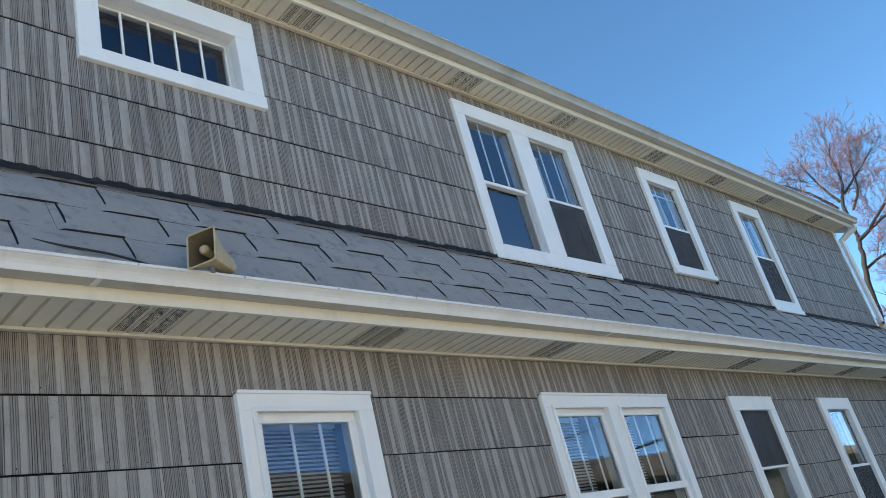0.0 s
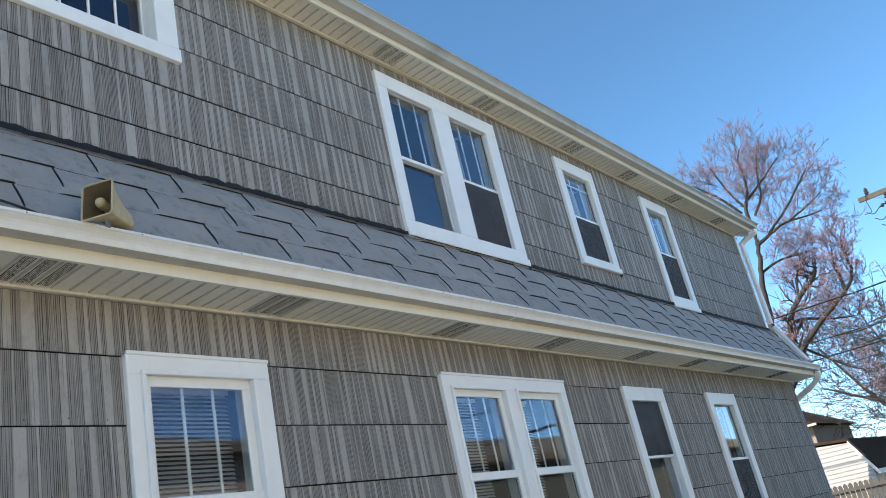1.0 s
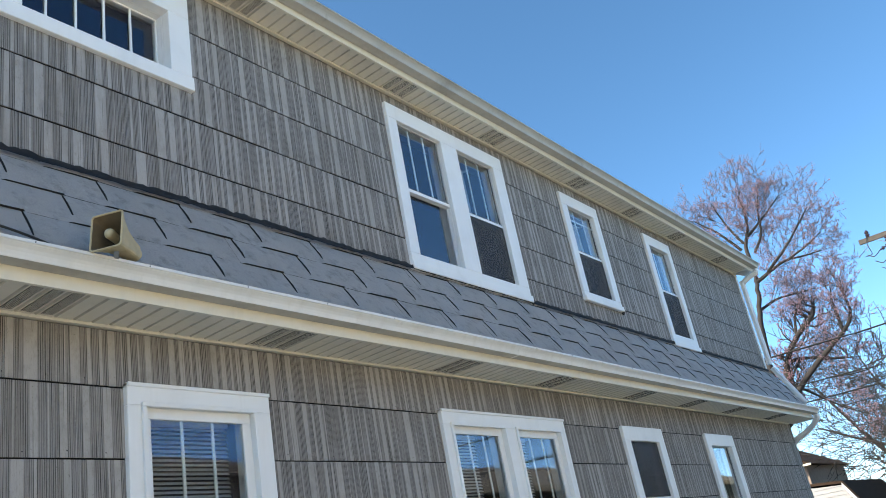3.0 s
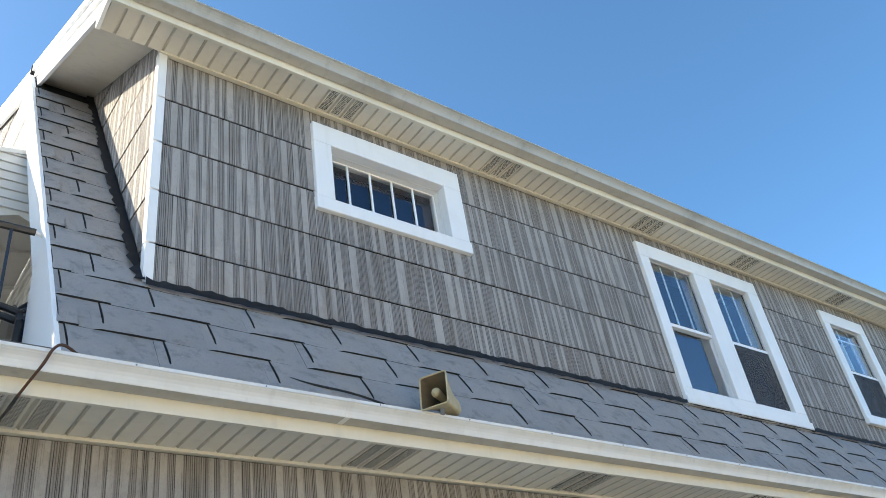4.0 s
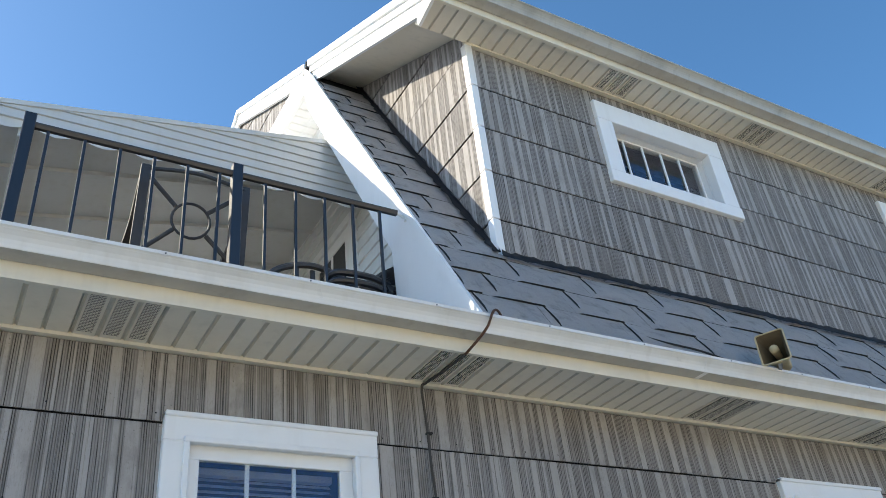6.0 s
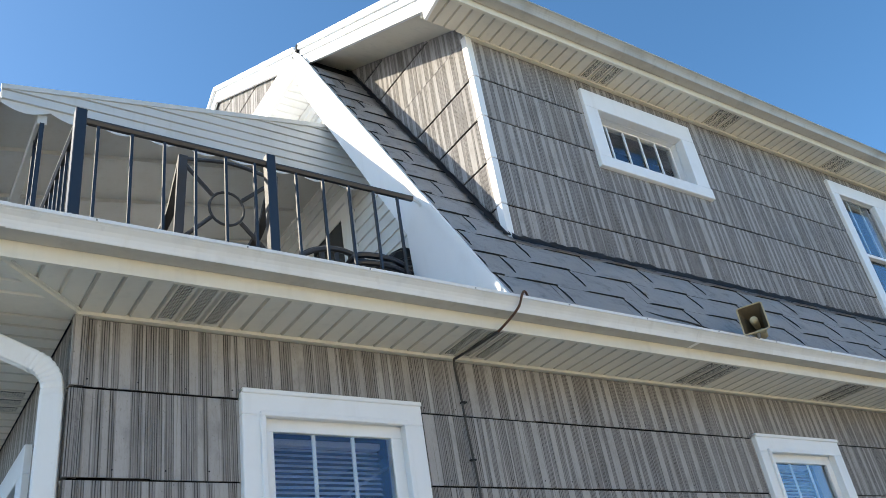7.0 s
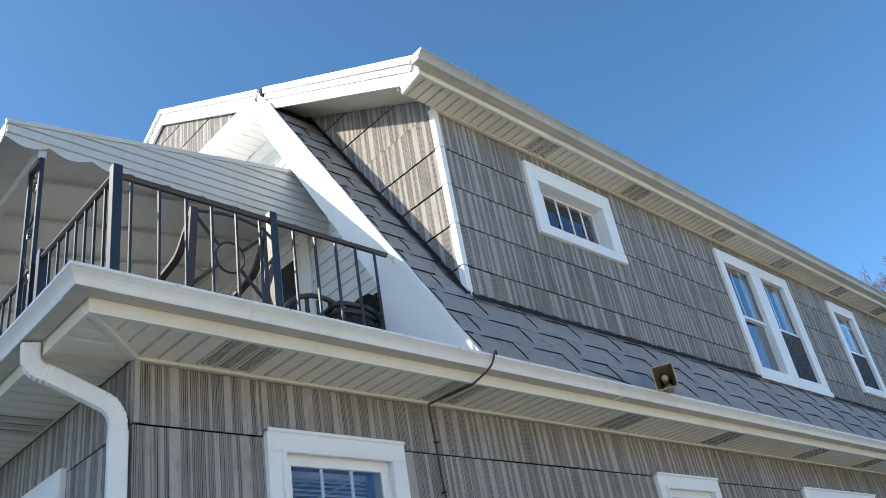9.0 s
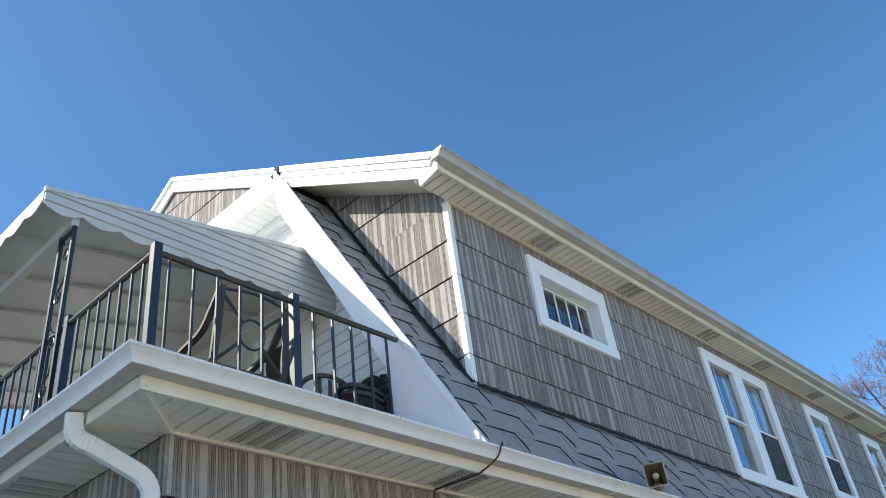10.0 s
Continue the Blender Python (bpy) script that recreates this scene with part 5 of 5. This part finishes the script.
part("side_arm", sweep(bmesh.new(), ring_loop(0.05, 8), [(20.2, -2.0, 7.22), (20.2, -2.46, 6.98)]), METAL, pole)
for y, z in ((-1.55, 7.62), (-1.9, 7.36), (-2.95, 7.62)):
    bm = bmesh.new()
    for i, r in enumerate((0.03, 0.055, 0.03, 0.05, 0.028)):
        bmesh.ops.create_cone(bm, cap_ends=True, segments=10, radius1=r, radius2=r * 0.8, depth=0.035, matrix=Matrix.Translation((20.2, y, z + 0.02 + i * 0.033)))
    part("insulator", bm, PORCELAIN, pole)
for y, z in ((-1.86, 7.22), (-1.98, 7.02), (-2.06, 6.83)):
    bm = bmesh.new()
    for i, r in enumerate((0.02, 0.05, 0.02, 0.05, 0.02, 0.045, 0.02)):
        bmesh.ops.create_cone(bm, cap_ends=True, segments=10, radius1=r, radius2=r * 0.8, depth=0.045, matrix=Matrix.Translation((20.1, y + 0.14 - i * 0.045, z + i * 0.012)) @ pose(0, 0, 0, 90, 0, 0))
    part("strain_insulator", bm, PORCELAIN, pole)
    tube_pts = smooth_path([(20.1, y + 0.16, z), (20.05, y + 0.32, z - 0.12), (20.1, y + 0.46, z - 0.02)])
    part("jumper", sweep(bmesh.new(), ring_loop(0.010, 5), tube_pts), WIRE, pole)
part("drop_wire", sweep(bmesh.new(), ring_loop(0.009, 5), smooth_path([(20.2, -1.55, 7.75), (20.15, -1.48, 7.45), (20.15, -1.5, 7.2), (20.15, -1.35, 7.18)])), WIRE, pole)


def wire(pts, r, label):
    tagged(part("overhead_wire", sweep(bmesh.new(), ring_loop(r, 5), smooth_path(pts, 5)), WIRE, None), label, "wire", "overhead wires")


wire([(23, 30, 6.4), (23, 2.238, 6.14), (23, -1.39, 6.13), (23, -20, 6.5)], 0.022, "thick black overhead cable along the street")
wire([(23, 24, 5.7), (23, 1.773, 5.21), (23, 0.9, 5.20), (23, 0.218, 5.13), (23, -0.3, 5.18), (23, -0.734, 5.40), (23, -0.95, 5.36), (23, -1.3, 5.15), (23, -20, 5.4)], 0.017, "sagging twisted black overhead cable")
wire([(23, 25, 5.0), (23, 1.326, 4.734), (23, -0.914, 4.848), (23, -20, 5.6)], 0.020, "black overhead cable hanging between poles")
wire([(23, 20, 4.3), (23, 0.189, 4.427), (23, -0.8, 4.541), (23, -20, 6.0)], 0.010, "thin black overhead wire")


def tube_into(data, pts, r0, r1, sides):
    """Adds a tapering tube to lists of vertices and faces."""
    verts, faces = data
    base = len(verts)
    m = len(pts)
    for i, p in enumerate(pts):
        d = (pts[min(i + 1, m - 1)] - pts[max(i - 1, 0)]).normalized()
        ref = Vector((0, 0, 1)) if abs(d.z) < 0.9 else Vector((1, 0, 0))
        s = d.cross(ref).normalized()
        t = s.cross(d)
        r = r0 + (r1 - r0) * i / (m - 1)
        for k in range(sides):
            a = 2 * math.pi * k / sides
            verts.append(p + s * (r * math.cos(a)) + t * (r * math.sin(a)))
    for i in range(m - 1):
        for k in range(sides):
            a, b = base + i * sides + k, base + i * sides + (k + 1) % sides
            faces.append((a, b, b + sides, a + sides))


def rand_dir(rng):
    while True:
        v = Vector((rng.uniform(-1, 1), rng.uniform(-1, 1), rng.uniform(-1, 1)))
        if 0.05 < v.length < 1:
            return v.normalized()


def grow(data, buds, rng, p, d, length, r, level, deepest, up):
    """A crooked branch with its own side branches."""
    pts = [p.copy()]
    n = 5 if level < 3 else 3
    for i in range(n):
        d = (d + rand_dir(rng) * (0.10 + 0.02 * level) + Vector((0, 0, up))).normalized()
        p = p + d * (length / n)
        pts.append(p.copy())
    tube_into(data, pts, r, r * 0.45, 6 if level < 2 else (4 if level < 4 else 3))
    if level >= deepest - 1:
        for _ in range(3):
            buds.append(pts[rng.randint(1, n)] + rand_dir(rng) * 0.02)
    if level >= deepest:
        return
    kids = 3
    for k in range(kids):
        i = 1 + int((n - 1) * (k + 0.6 * rng.random()) / kids)
        q = pts[min(i + 1, n)]
        side = (d + rand_dir(rng) * 0.82).normalized()
        grow(data, buds, rng, q, side, length * rng.uniform(0.52, 0.78), max(0.0045 + 0.0014 * max(0.0, p.x - 30.0), r * 0.55), level + 1, deepest, up)


def mesh_from(name, verts, faces, mat):
    me = bpy.data.meshes.new(name)
    me.from_pydata([tuple(v) for v in verts], [], faces)
    me.materials.append(mat)
    for poly in me.polygons:
        poly.use_smooth = True
    return me


def child(name, me, root):
    ob = new(name, me)
    ob.parent = root
    ob.matrix_parent_inverse = root.matrix_world.inverted()
    return ob


def bud_mesh(buds, rng, size, mat):
    verts, faces = [], []
    for p in buds:
        r = size * rng.uniform(0.6, 1.4)
        b = len(verts)
        verts += [p + Vector(v) * r for v in ((1, 0, 0), (-0.5, 0.87, 0), (-0.5, -0.87, 0), (0, 0, 1.8), (0, 0, -1.2))]
        faces += [(b, b + 1, b + 3), (b + 1, b + 2, b + 3), (b + 2, b, b + 3), (b + 1, b, b + 4), (b + 2, b + 1, b + 4), (b, b + 2, b + 4)]
    return mesh_from("buds", verts, faces, mat)


def tree(at, limbs, seed, label, deepest, size=0.02, budded=True, up=0.05, twigs=1):
    """limbs: guide lines (points, base radius, tip radius, length of the side branches)."""
    rng = random.Random(seed)
    root = thing("tree", at, label, "tree")
    data, buds = ([], []), []
    for k, (pts, r0, r1, reach) in enumerate(limbs):
        path = smooth_path(pts, 6)
        path = [p + rand_dir(rng) * r0 * 0.14 for p in path]
        tube_into(data, path, r0, r1, 10)
        if not reach:
            continue
        for i in range(3, len(path)):
            for _ in range(twigs if path[-1].z > 10.0 or path[0].x > 30.0 else 1):
                d = (path[i] - path[i - 1]).normalized()
                grow(data, buds, rng, path[i], (d * 0.6 + rand_dir(rng)).normalized(), reach * rng.uniform(0.6, 1.1), r1 * rng.uniform(0.35, 0.6), 1, deepest, up)
    child("trunk", mesh_from("limbs", data[0], data[1], BARK), root)
    if budded:
        ob = child("bud", bud_mesh(buds, rng, size, BUD), root)
        tagged(ob, "red opening buds", kind="stuff")
    return root


tree((26.3, 4.2, 0), [
    ([(26.3, 4.2, 0), (26.2, 3.75, 2.4), (26.0, 3.36, 4.3), (26.0, 3.09, 6.0), (26.0, 2.88, 7.7), (26.0, 2.62, 8.85), (26.0, 2.53, 9.6)], 0.17, 0.05, 0),
    ([(25.8, 2.47, 9.45), (25.8, 2.49, 10.25), (25.8, 2.27, 10.75), (25.8, 2.17, 11.4), (25.8, 2.18, 11.9), (25.8, 2.03, 12.25)], 0.07, 0.016, 0.72),
    ([(26.0, 2.53, 9.1), (26.0, 2.04, 9.3), (26.0, 1.52, 9.45), (26.1, 0.98, 9.42), (26.2, 0.45, 9.43)], 0.065, 0.016, 0.75),
    ([(25.9, 2.34, 10.6), (25.8, 1.86, 10.86), (25.7, 1.44, 11.1), (25.6, 1.0, 11.38)], 0.05, 0.016, 0.75),
    ([(26.1, 2.59, 10.5), (26.2, 2.87, 11.1), (26.3, 3.09, 11.75), (26.3, 3.22, 12.3)], 0.05, 0.016, 0.75),
    ([(26.1, 2.71, 10.3), (25.9, 3.12, 10.95), (25.8, 3.5, 11.4), (25.7, 3.78, 11.7)], 0.05, 0.016, 0.75),
    ([(25.9, 2.30, 10.0), (25.8, 1.9, 10.5), (25.7, 1.75, 11.2), (25.7, 1.55, 11.8)], 0.05, 0.016, 0.7),
    ([(25.8, 2.09, 9.25), (25.7, 1.28, 9.8), (25.6, 0.66, 10.35), (25.6, 0.3, 10.7)], 0.05, 0.016, 0.72),
    ([(25.8, 1.43, 9.38), (25.7, 0.68, 9.6), (25.6, 0.2, 9.8)], 0.04, 0.014, 0.65),
    ([(26.1, 2.85, 8.2), (26.3, 2.22, 8.45), (26.3, 1.54, 8.42), (26.3, 1.05, 8.4)], 0.05, 0.016, 0.7),
    ([(26.0, 3.36, 4.2), (26.0, 2.70, 5.2), (26.0, 2.60, 5.9), (26.0, 2.45, 6.5), (26.0, 1.94, 7.1), (26.0, 1.45, 7.45), (26.0, 1.2, 7.8)], 0.115, 0.065, 0.6),
    ([(26.0, 2.70, 5.1), (25.8, 2.28, 5.6), (25.8, 1.64, 6.1), (25.8, 0.97, 6.55), (25.8, 0.5, 6.9), (25.8, 0.26, 7.25), (25.8, 0.26, 7.8), (25.8, 0.25, 8.2)], 0.105, 0.018, 0.62),
    ([(25.8, 0.64, 6.75), (25.8, 0.63, 7.2), (25.8, 0.63, 7.7), (25.8, 0.56, 8.1)], 0.06, 0.018, 0.6),
    ([(26.1, 2.50, 6.45), (26.3, 1.99, 6.42), (26.4, 1.28, 6.2), (26.4, 0.75, 6.1)], 0.06, 0.018, 0.65),
    ([(26.0, 1.99, 7.0), (26.0, 1.84, 7.65), (26.0, 1.56, 8.1), (26.0, 1.51, 8.4)], 0.05, 0.016, 0.65),
    ([(26.0, 2.5, 5.7), (26.3, 1.84, 5.1), (26.3, 1.35, 4.7), (26.3, 1.0, 4.5)], 0.04, 0.014, 0.7),
], 11, "bare maple tree with red opening buds", 4, 0.0112, up=0.07)
tree((40, 2.0, 0), [
    ([(40, 2.0, 0), (40, 2.0, 3.0)], 0.22, 0.16, 0),
    ([(40, 2.0, 2.4), (40, 3.6, 4.8), (40, 5.0, 7.4)], 0.13, 0.04, 2.2),
    ([(40, 2.0, 2.6), (40, 1.4, 5.0), (40, 1.0, 7.8)], 0.13, 0.04, 2.2),
    ([(40, 2.0, 2.0), (40, 0.2, 3.2), (40, -1.8, 3.8)], 0.10, 0.03, 1.8),
], 5, "bare grey tree behind the shed", 4, budded=False, twigs=2)
tree((33.5, 0.9, 0), [
    ([(33.5, 0.9, 0), (33.5, 0.9, 2.2)], 0.17, 0.12, 0),
    ([(33.5, 0.9, 2.0), (33.5, 1.6, 3.8), (33.5, 2.0, 5.4)], 0.10, 0.03, 1.5),
    ([(33.5, 0.9, 1.9), (33.5, 0.2, 3.4), (33.5, -0.4, 4.8)], 0.10, 0.03, 1.5),
    ([(33.5, 0.9, 1.6), (33.5, -0.6, 2.6), (33.5, -1.6, 3.2)], 0.08, 0.025, 1.4),
], 9, "bare grey tree beyond the shed", 4, budded=False, twigs=2)
tree((44, -2.5, 0), [
    ([(44, -2.5, 0), (44, -2.4, 2.5)], 0.22, 0.16, 0),
    ([(44, -2.4, 2.2), (44, -1.2, 4.2), (44, -0.6, 5.6)], 0.12, 0.03, 1.9),
    ([(44, -2.4, 2.2), (44, -3.6, 4.2), (44, -4.2, 5.4)], 0.12, 0.03, 1.9),
], 6, "bare pale tree in the distance", 4, budded=False, twigs=2)
tree((37, -0.6, 0), [
    ([(37, -0.6, 0), (37, -0.6, 2.4)], 0.18, 0.13, 0),
    ([(37, -0.6, 2.2), (37, 0.6, 4.2), (37, 1.8, 6.2), (37, 2.2, 7.2)], 0.11, 0.035, 1.9),
    ([(37, -0.6, 2.0), (37, -1.4, 3.8), (37, -1.9, 5.4)], 0.10, 0.03, 1.8),
    ([(37, -0.6, 1.8), (37, 1.2, 3.4), (37, 3.4, 4.6), (37, 4.8, 5.4)], 0.10, 0.03, 1.8),
], 8, "bare grey tree beyond the fence", 4, budded=False, twigs=2)

# ---------------------------------------------------------------- roof shingles, siding shakes (pieces last)
STEP, WIDE = 0.2625, 0.550


def shingle_mesh(seed):
    """A locking shingle: its butt stands proud over 0.33 m, and a slit runs from its head down beside the tab."""
    rng = random.Random(seed)
    a, b, c = rng.uniform(0, 50), rng.uniform(0, 50), rng.uniform(0.7, 1.3)
    cut = rng.uniform(0.050, 0.085)
    bm = bmesh.new()
    ys = (0.0, 0.012, 0.035, cut, 0.105, 0.15, 0.195, 0.235, STEP)

    def height(x, y, side):
        v = y / STEP
        ends = math.sin(math.pi * x / WIDE)
        lip = min(1.0, x / 0.035) * (1.0 if x < 0.33 else max(0.0, 1 - (x - 0.33) / 0.010))
        h = 0.0085 * c * lip * max(0.0, 1 - y / 0.16) ** 1.6
        h += 0.0175 * ends * math.sin(math.pi * min(1.0, 0.12 + v) ** 1.3)
        h += 0.0050 * noise.noise(Vector((x * 9 + a, y * 9, b))) * ends * math.sin(math.pi * (0.15 + 0.85 * v))
        if side and y > cut:
            h += 0.0070 * c * min(1.0, (y - cut) / 0.04) * max(0.0, 1 - abs(x - 0.052) / 0.09) * (1 - 0.6 * max(0.0, v - 0.8) / 0.2)
        return h

    def sheet(xs, rows, side):
        wave = [0.0028 * noise.noise(Vector((x * 14 + b, a, 0))) * math.sin(math.pi * min(1.0, x / 0.33)) if x < 0.33 else 0.0 for x in xs]
        grid = [[bm.verts.new((x, y + (w if y < 0.01 else 0.0), height(x, y, side))) for x, w in zip(xs, wave)] for y in rows]
        for p, q in zip(grid, grid[1:]):
            for i in range(len(xs) - 1):
                bm.faces.new((p[i], p[i + 1], q[i + 1], q[i])).smooth = True
        return grid

    left, right = (0.0, 0.02, 0.038, 0.0460), (0.0540, 0.075, 0.12, 0.18, 0.25, 0.31, 0.33, 0.340, 0.40, 0.48, WIDE)
    low = tuple(y for y in ys if y <= cut)
    high = tuple(y for y in ys if y >= cut)
    front = sheet(left + right, low, False)[0]
    sheet(left, high, False)
    edge = [row[0] for row in sheet(right, high, True)]
    foot = [bm.verts.new((v.co.x, v.co.y + 0.004, -0.006)) for v in front]
    lip = [bm.verts.new(v.co) for v in front]
    for i in range(len(front) - 1):
        if front[i].co.x < 0.335:
            bm.faces.new((foot[i], foot[i + 1], lip[i + 1], lip[i])).material_index = 1
    foot = [bm.verts.new((v.co.x + 0.002, v.co.y, -0.006)) for v in edge]
    lip = [bm.verts.new(v.co) for v in edge]
    for i in range(len(edge) - 1):
        bm.faces.new((foot[i], lip[i], lip[i + 1], foot[i + 1])).material_index = 1
    me = bpy.data.meshes.new("shingle")
    bm.to_mesh(me)
    bm.free()
    me.materials.append(ROOF)
    me.materials.append(ROOF_EDGE)
    return me


ANG = math.atan(RISE)
shingles = thing("shingle_roof", (0, 0, 4.26), "slate-grey interlocking asphalt shingles on the steep roof", "roof", kind="structure")
SHINGLES = [shingle_mesh(k) for k in range(7)]


def lay_shingle(x, s, wide=1.0):
    """x along the eave, s along the slope from the dormer wall's foot, downward negative."""
    ob = new("shingle", random.choice(SHINGLES))
    ob.parent = shingles
    ob.matrix_parent_inverse = shingles.matrix_world.inverted()
    lift = 0.0012 * random.random()
    ob.matrix_world = Matrix.Translation((x, s * math.cos(ANG), 4.26 + s * math.sin(ANG) + lift)) @ pose(0, 0, 0, math.degrees(ANG), random.uniform(-0.12, 0.12), random.uniform(-0.25, 0.25)) @ Matrix.Diagonal((wide, 1, 1, 1))


# butts at slope distances that give rows at 4.00 and 3.775 m
for row in range(-2, 13):
    s = (4.00 - 4.26) / math.sin(ANG) + row * STEP
    x = 1.07 + (0.274 if row % 2 else 0.0)
    stop = RAKE_FAR - 0.06 if row < 2 else 0.10
    while x > RAKE_NEAR:
        x -= WIDE
    first = x + WIDE - RAKE_NEAR
    lay_shingle(RAKE_NEAR, s, first / WIDE)
    x += WIDE
    while x < stop - 0.1:
        lay_shingle(x, s, min(1.0, (stop - x) / WIDE) if row < 2 else 1.0)
        x += WIDE


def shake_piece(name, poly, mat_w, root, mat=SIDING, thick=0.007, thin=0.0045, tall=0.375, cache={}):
    """A tapered shake over a polygon in (u, z): thick at its butt, thin at its head."""
    u0 = min(p[0] for p in poly)
    z0 = min(p[1] for p in poly)
    z1 = max(p[1] for p in poly)
    key = tuple((round(p[0] - u0, 3), round(p[1] - z0, 3)) for p in poly) + (mat.name,)
    if key not in cache:
        bm = bmesh.new()
        back, front = [], []
        for u, z in poly:
            d = thick - (thick - thin) * (z - z0) / tall
            back.append(bm.verts.new((u - u0, 0.0, z - z0)))
            front.append(bm.verts.new((u - u0, -d, z - z0)))
        bm.faces.new(front)
        for i in range(len(poly)):
            j = (i + 1) % len(poly)
            bm.faces.new((back[i], back[j], front[j], front[i]))
        cache[key] = mesh_of(name, bm, mat)
    ob = new(name, cache[key])
    ob.parent = root
    ob.matrix_parent_inverse = root.matrix_world.inverted()
    ob.matrix_world = mat_w @ Matrix.Translation((u0, 0.0, z0))
    return ob


WIDTHS = (0.610,)


def clad(root, u0, u1, butts, top, mat_w, holes=(), lines=(), gap=0.009):
    """Courses of shakes between u0 and u1; lines are half-planes (nu, nz, c) that bound them."""
    for k, zb in enumerate(butts):
        zt = top if k == 0 else butts[k - 1] - gap
        u = u0 - (0.305 if k % 2 else 0.02)
        while u < u1:
            w = random.choice(WIDTHS)
            a, b = max(u, u0), min(u + w - 0.0008, u1)
            u += w
            if b - a < 0.012:
                continue
            cells = [(a, b, zb, zt)]
            for h in holes:
                nxt = []
                for (p, q, r, s) in cells:
                    if q <= h[0] or p >= h[1] or s <= h[2] or r >= h[3]:
                        nxt.append((p, q, r, s))
                        continue
                    if p < h[0]:
                        nxt.append((p, h[0], r, s))
                    if q > h[1]:
                        nxt.append((h[1], q, r, s))
                    m, n = max(p, h[0]), min(q, h[1])
                    if r < h[2]:
                        nxt.append((m, n, r, h[2]))
                    if s > h[3]:
                        nxt.append((m, n, h[3], s))
                cells = nxt
            for p, q, r, s in cells:
                if q - p < 0.01 or s - r < 0.01:
                    continue
                jog = random.uniform(-0.002, 0.003) if r == zb else 0.0
                poly = [(round(p, 3), round(r + jog, 3)), (round(q, 3), round(r + jog, 3)), (round(q, 3), round(s, 3)), (round(p, 3), round(s, 3))]
                for nu, nz, c in lines:
                    if poly:
                        poly = clip(poly, nu, nz, c)
                if len(poly) >= 3 and area(poly) > 0.0004:
                    shake_piece("shake", poly, mat_w, root)


def nails(root, u0, u1, butts, holes, y, r):
    """Dark nail heads, three to a shake, just above the butts."""
    verts, faces = [], []
    for k, zb in enumerate(butts):
        u = u0 + 0.07 + (0.1 if k % 2 else 0.0)
        while u < u1:
            uu, z = u + random.uniform(-0.012, 0.012), zb + 0.030 + random.uniform(-0.006, 0.008)
            if not any(h[0] - 0.02 < uu < h[1] + 0.02 and h[2] - 0.02 < z < h[3] + 0.02 for h in holes):
                b = len(verts)
                verts += [(uu + r * math.cos(a * math.pi / 3), y, z + r * math.sin(a * math.pi / 3)) for a in range(6)] + [(uu, y - 0.002, z)]
                faces += [(b + i, b + (i + 1) % 6, b + 6) for i in range(6)]
            u += 0.2033
    ob = child("nail_head", mesh_from("nail_head", verts, faces, BACKING), root)
    tagged(ob, kind="stuff")


FACE = Matrix.Translation((0, 0.007, 0))
nails(wall_lower, X_PORCH, 14.2, [3.042, 2.667, 2.290, 1.915, 1.54, 1.165], LOWER_HOLES, 0.0008, 0.0056)
nails(wall_upper, X_NEAR, X_FAR, [5.66, 5.29, 4.92, 4.545], UPPER_HOLES, 0.0008, 0.0034)
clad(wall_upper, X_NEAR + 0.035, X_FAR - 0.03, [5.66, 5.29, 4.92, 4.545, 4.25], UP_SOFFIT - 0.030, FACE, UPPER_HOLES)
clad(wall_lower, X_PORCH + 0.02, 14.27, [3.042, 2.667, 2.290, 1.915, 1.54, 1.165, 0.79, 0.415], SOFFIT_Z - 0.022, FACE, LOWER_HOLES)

WEST = pose(0, 0, 0, 0, 0, -90)
cheek = bpy.data.objects["wall_cheek_near"]
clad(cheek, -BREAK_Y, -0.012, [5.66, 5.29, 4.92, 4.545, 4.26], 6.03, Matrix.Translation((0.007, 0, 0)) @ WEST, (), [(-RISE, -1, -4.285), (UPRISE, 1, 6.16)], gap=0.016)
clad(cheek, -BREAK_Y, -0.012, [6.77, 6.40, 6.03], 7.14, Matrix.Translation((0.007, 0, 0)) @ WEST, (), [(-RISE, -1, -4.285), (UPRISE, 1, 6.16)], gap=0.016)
porch_side = bpy.data.objects["wall_porch_west"]
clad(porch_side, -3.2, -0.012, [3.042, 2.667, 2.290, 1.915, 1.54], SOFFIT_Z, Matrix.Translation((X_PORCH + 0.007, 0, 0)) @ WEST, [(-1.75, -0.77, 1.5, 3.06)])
gtop = bpy.data.objects["wall_gable_top"]
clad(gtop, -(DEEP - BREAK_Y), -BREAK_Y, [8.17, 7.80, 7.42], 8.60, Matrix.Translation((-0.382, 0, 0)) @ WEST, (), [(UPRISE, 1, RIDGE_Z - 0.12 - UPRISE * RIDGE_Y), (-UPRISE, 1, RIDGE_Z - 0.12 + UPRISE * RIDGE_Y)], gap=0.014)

# lap boards of the recessed gable wall
west = bpy.data.objects["wall_west"]
for k in range(32):
    z = DECK_Z + 0.02 + k * 0.115
    for a, b in ((-DEEP + 0.1, -2.72), (-1.74, -0.1)) if z < 5.80 else ((-DEEP + 0.1, -0.1),):
        poly = [(a, z), (b, z), (b, z + 0.118), (a, z + 0.118)]
        poly = clip(poly, RISE, 1, 3.96)
        poly = clip(poly, -RISE, 1, 3.96 + RISE * DEEP) if poly else poly
        if len(poly) >= 3 and area(poly) > 0.001:
            shake_piece("lap_board", poly, Matrix.Translation((GABLE_X + 0.012, 0, 0)) @ WEST, west, LAP, 0.022, 0.006, 0.118)
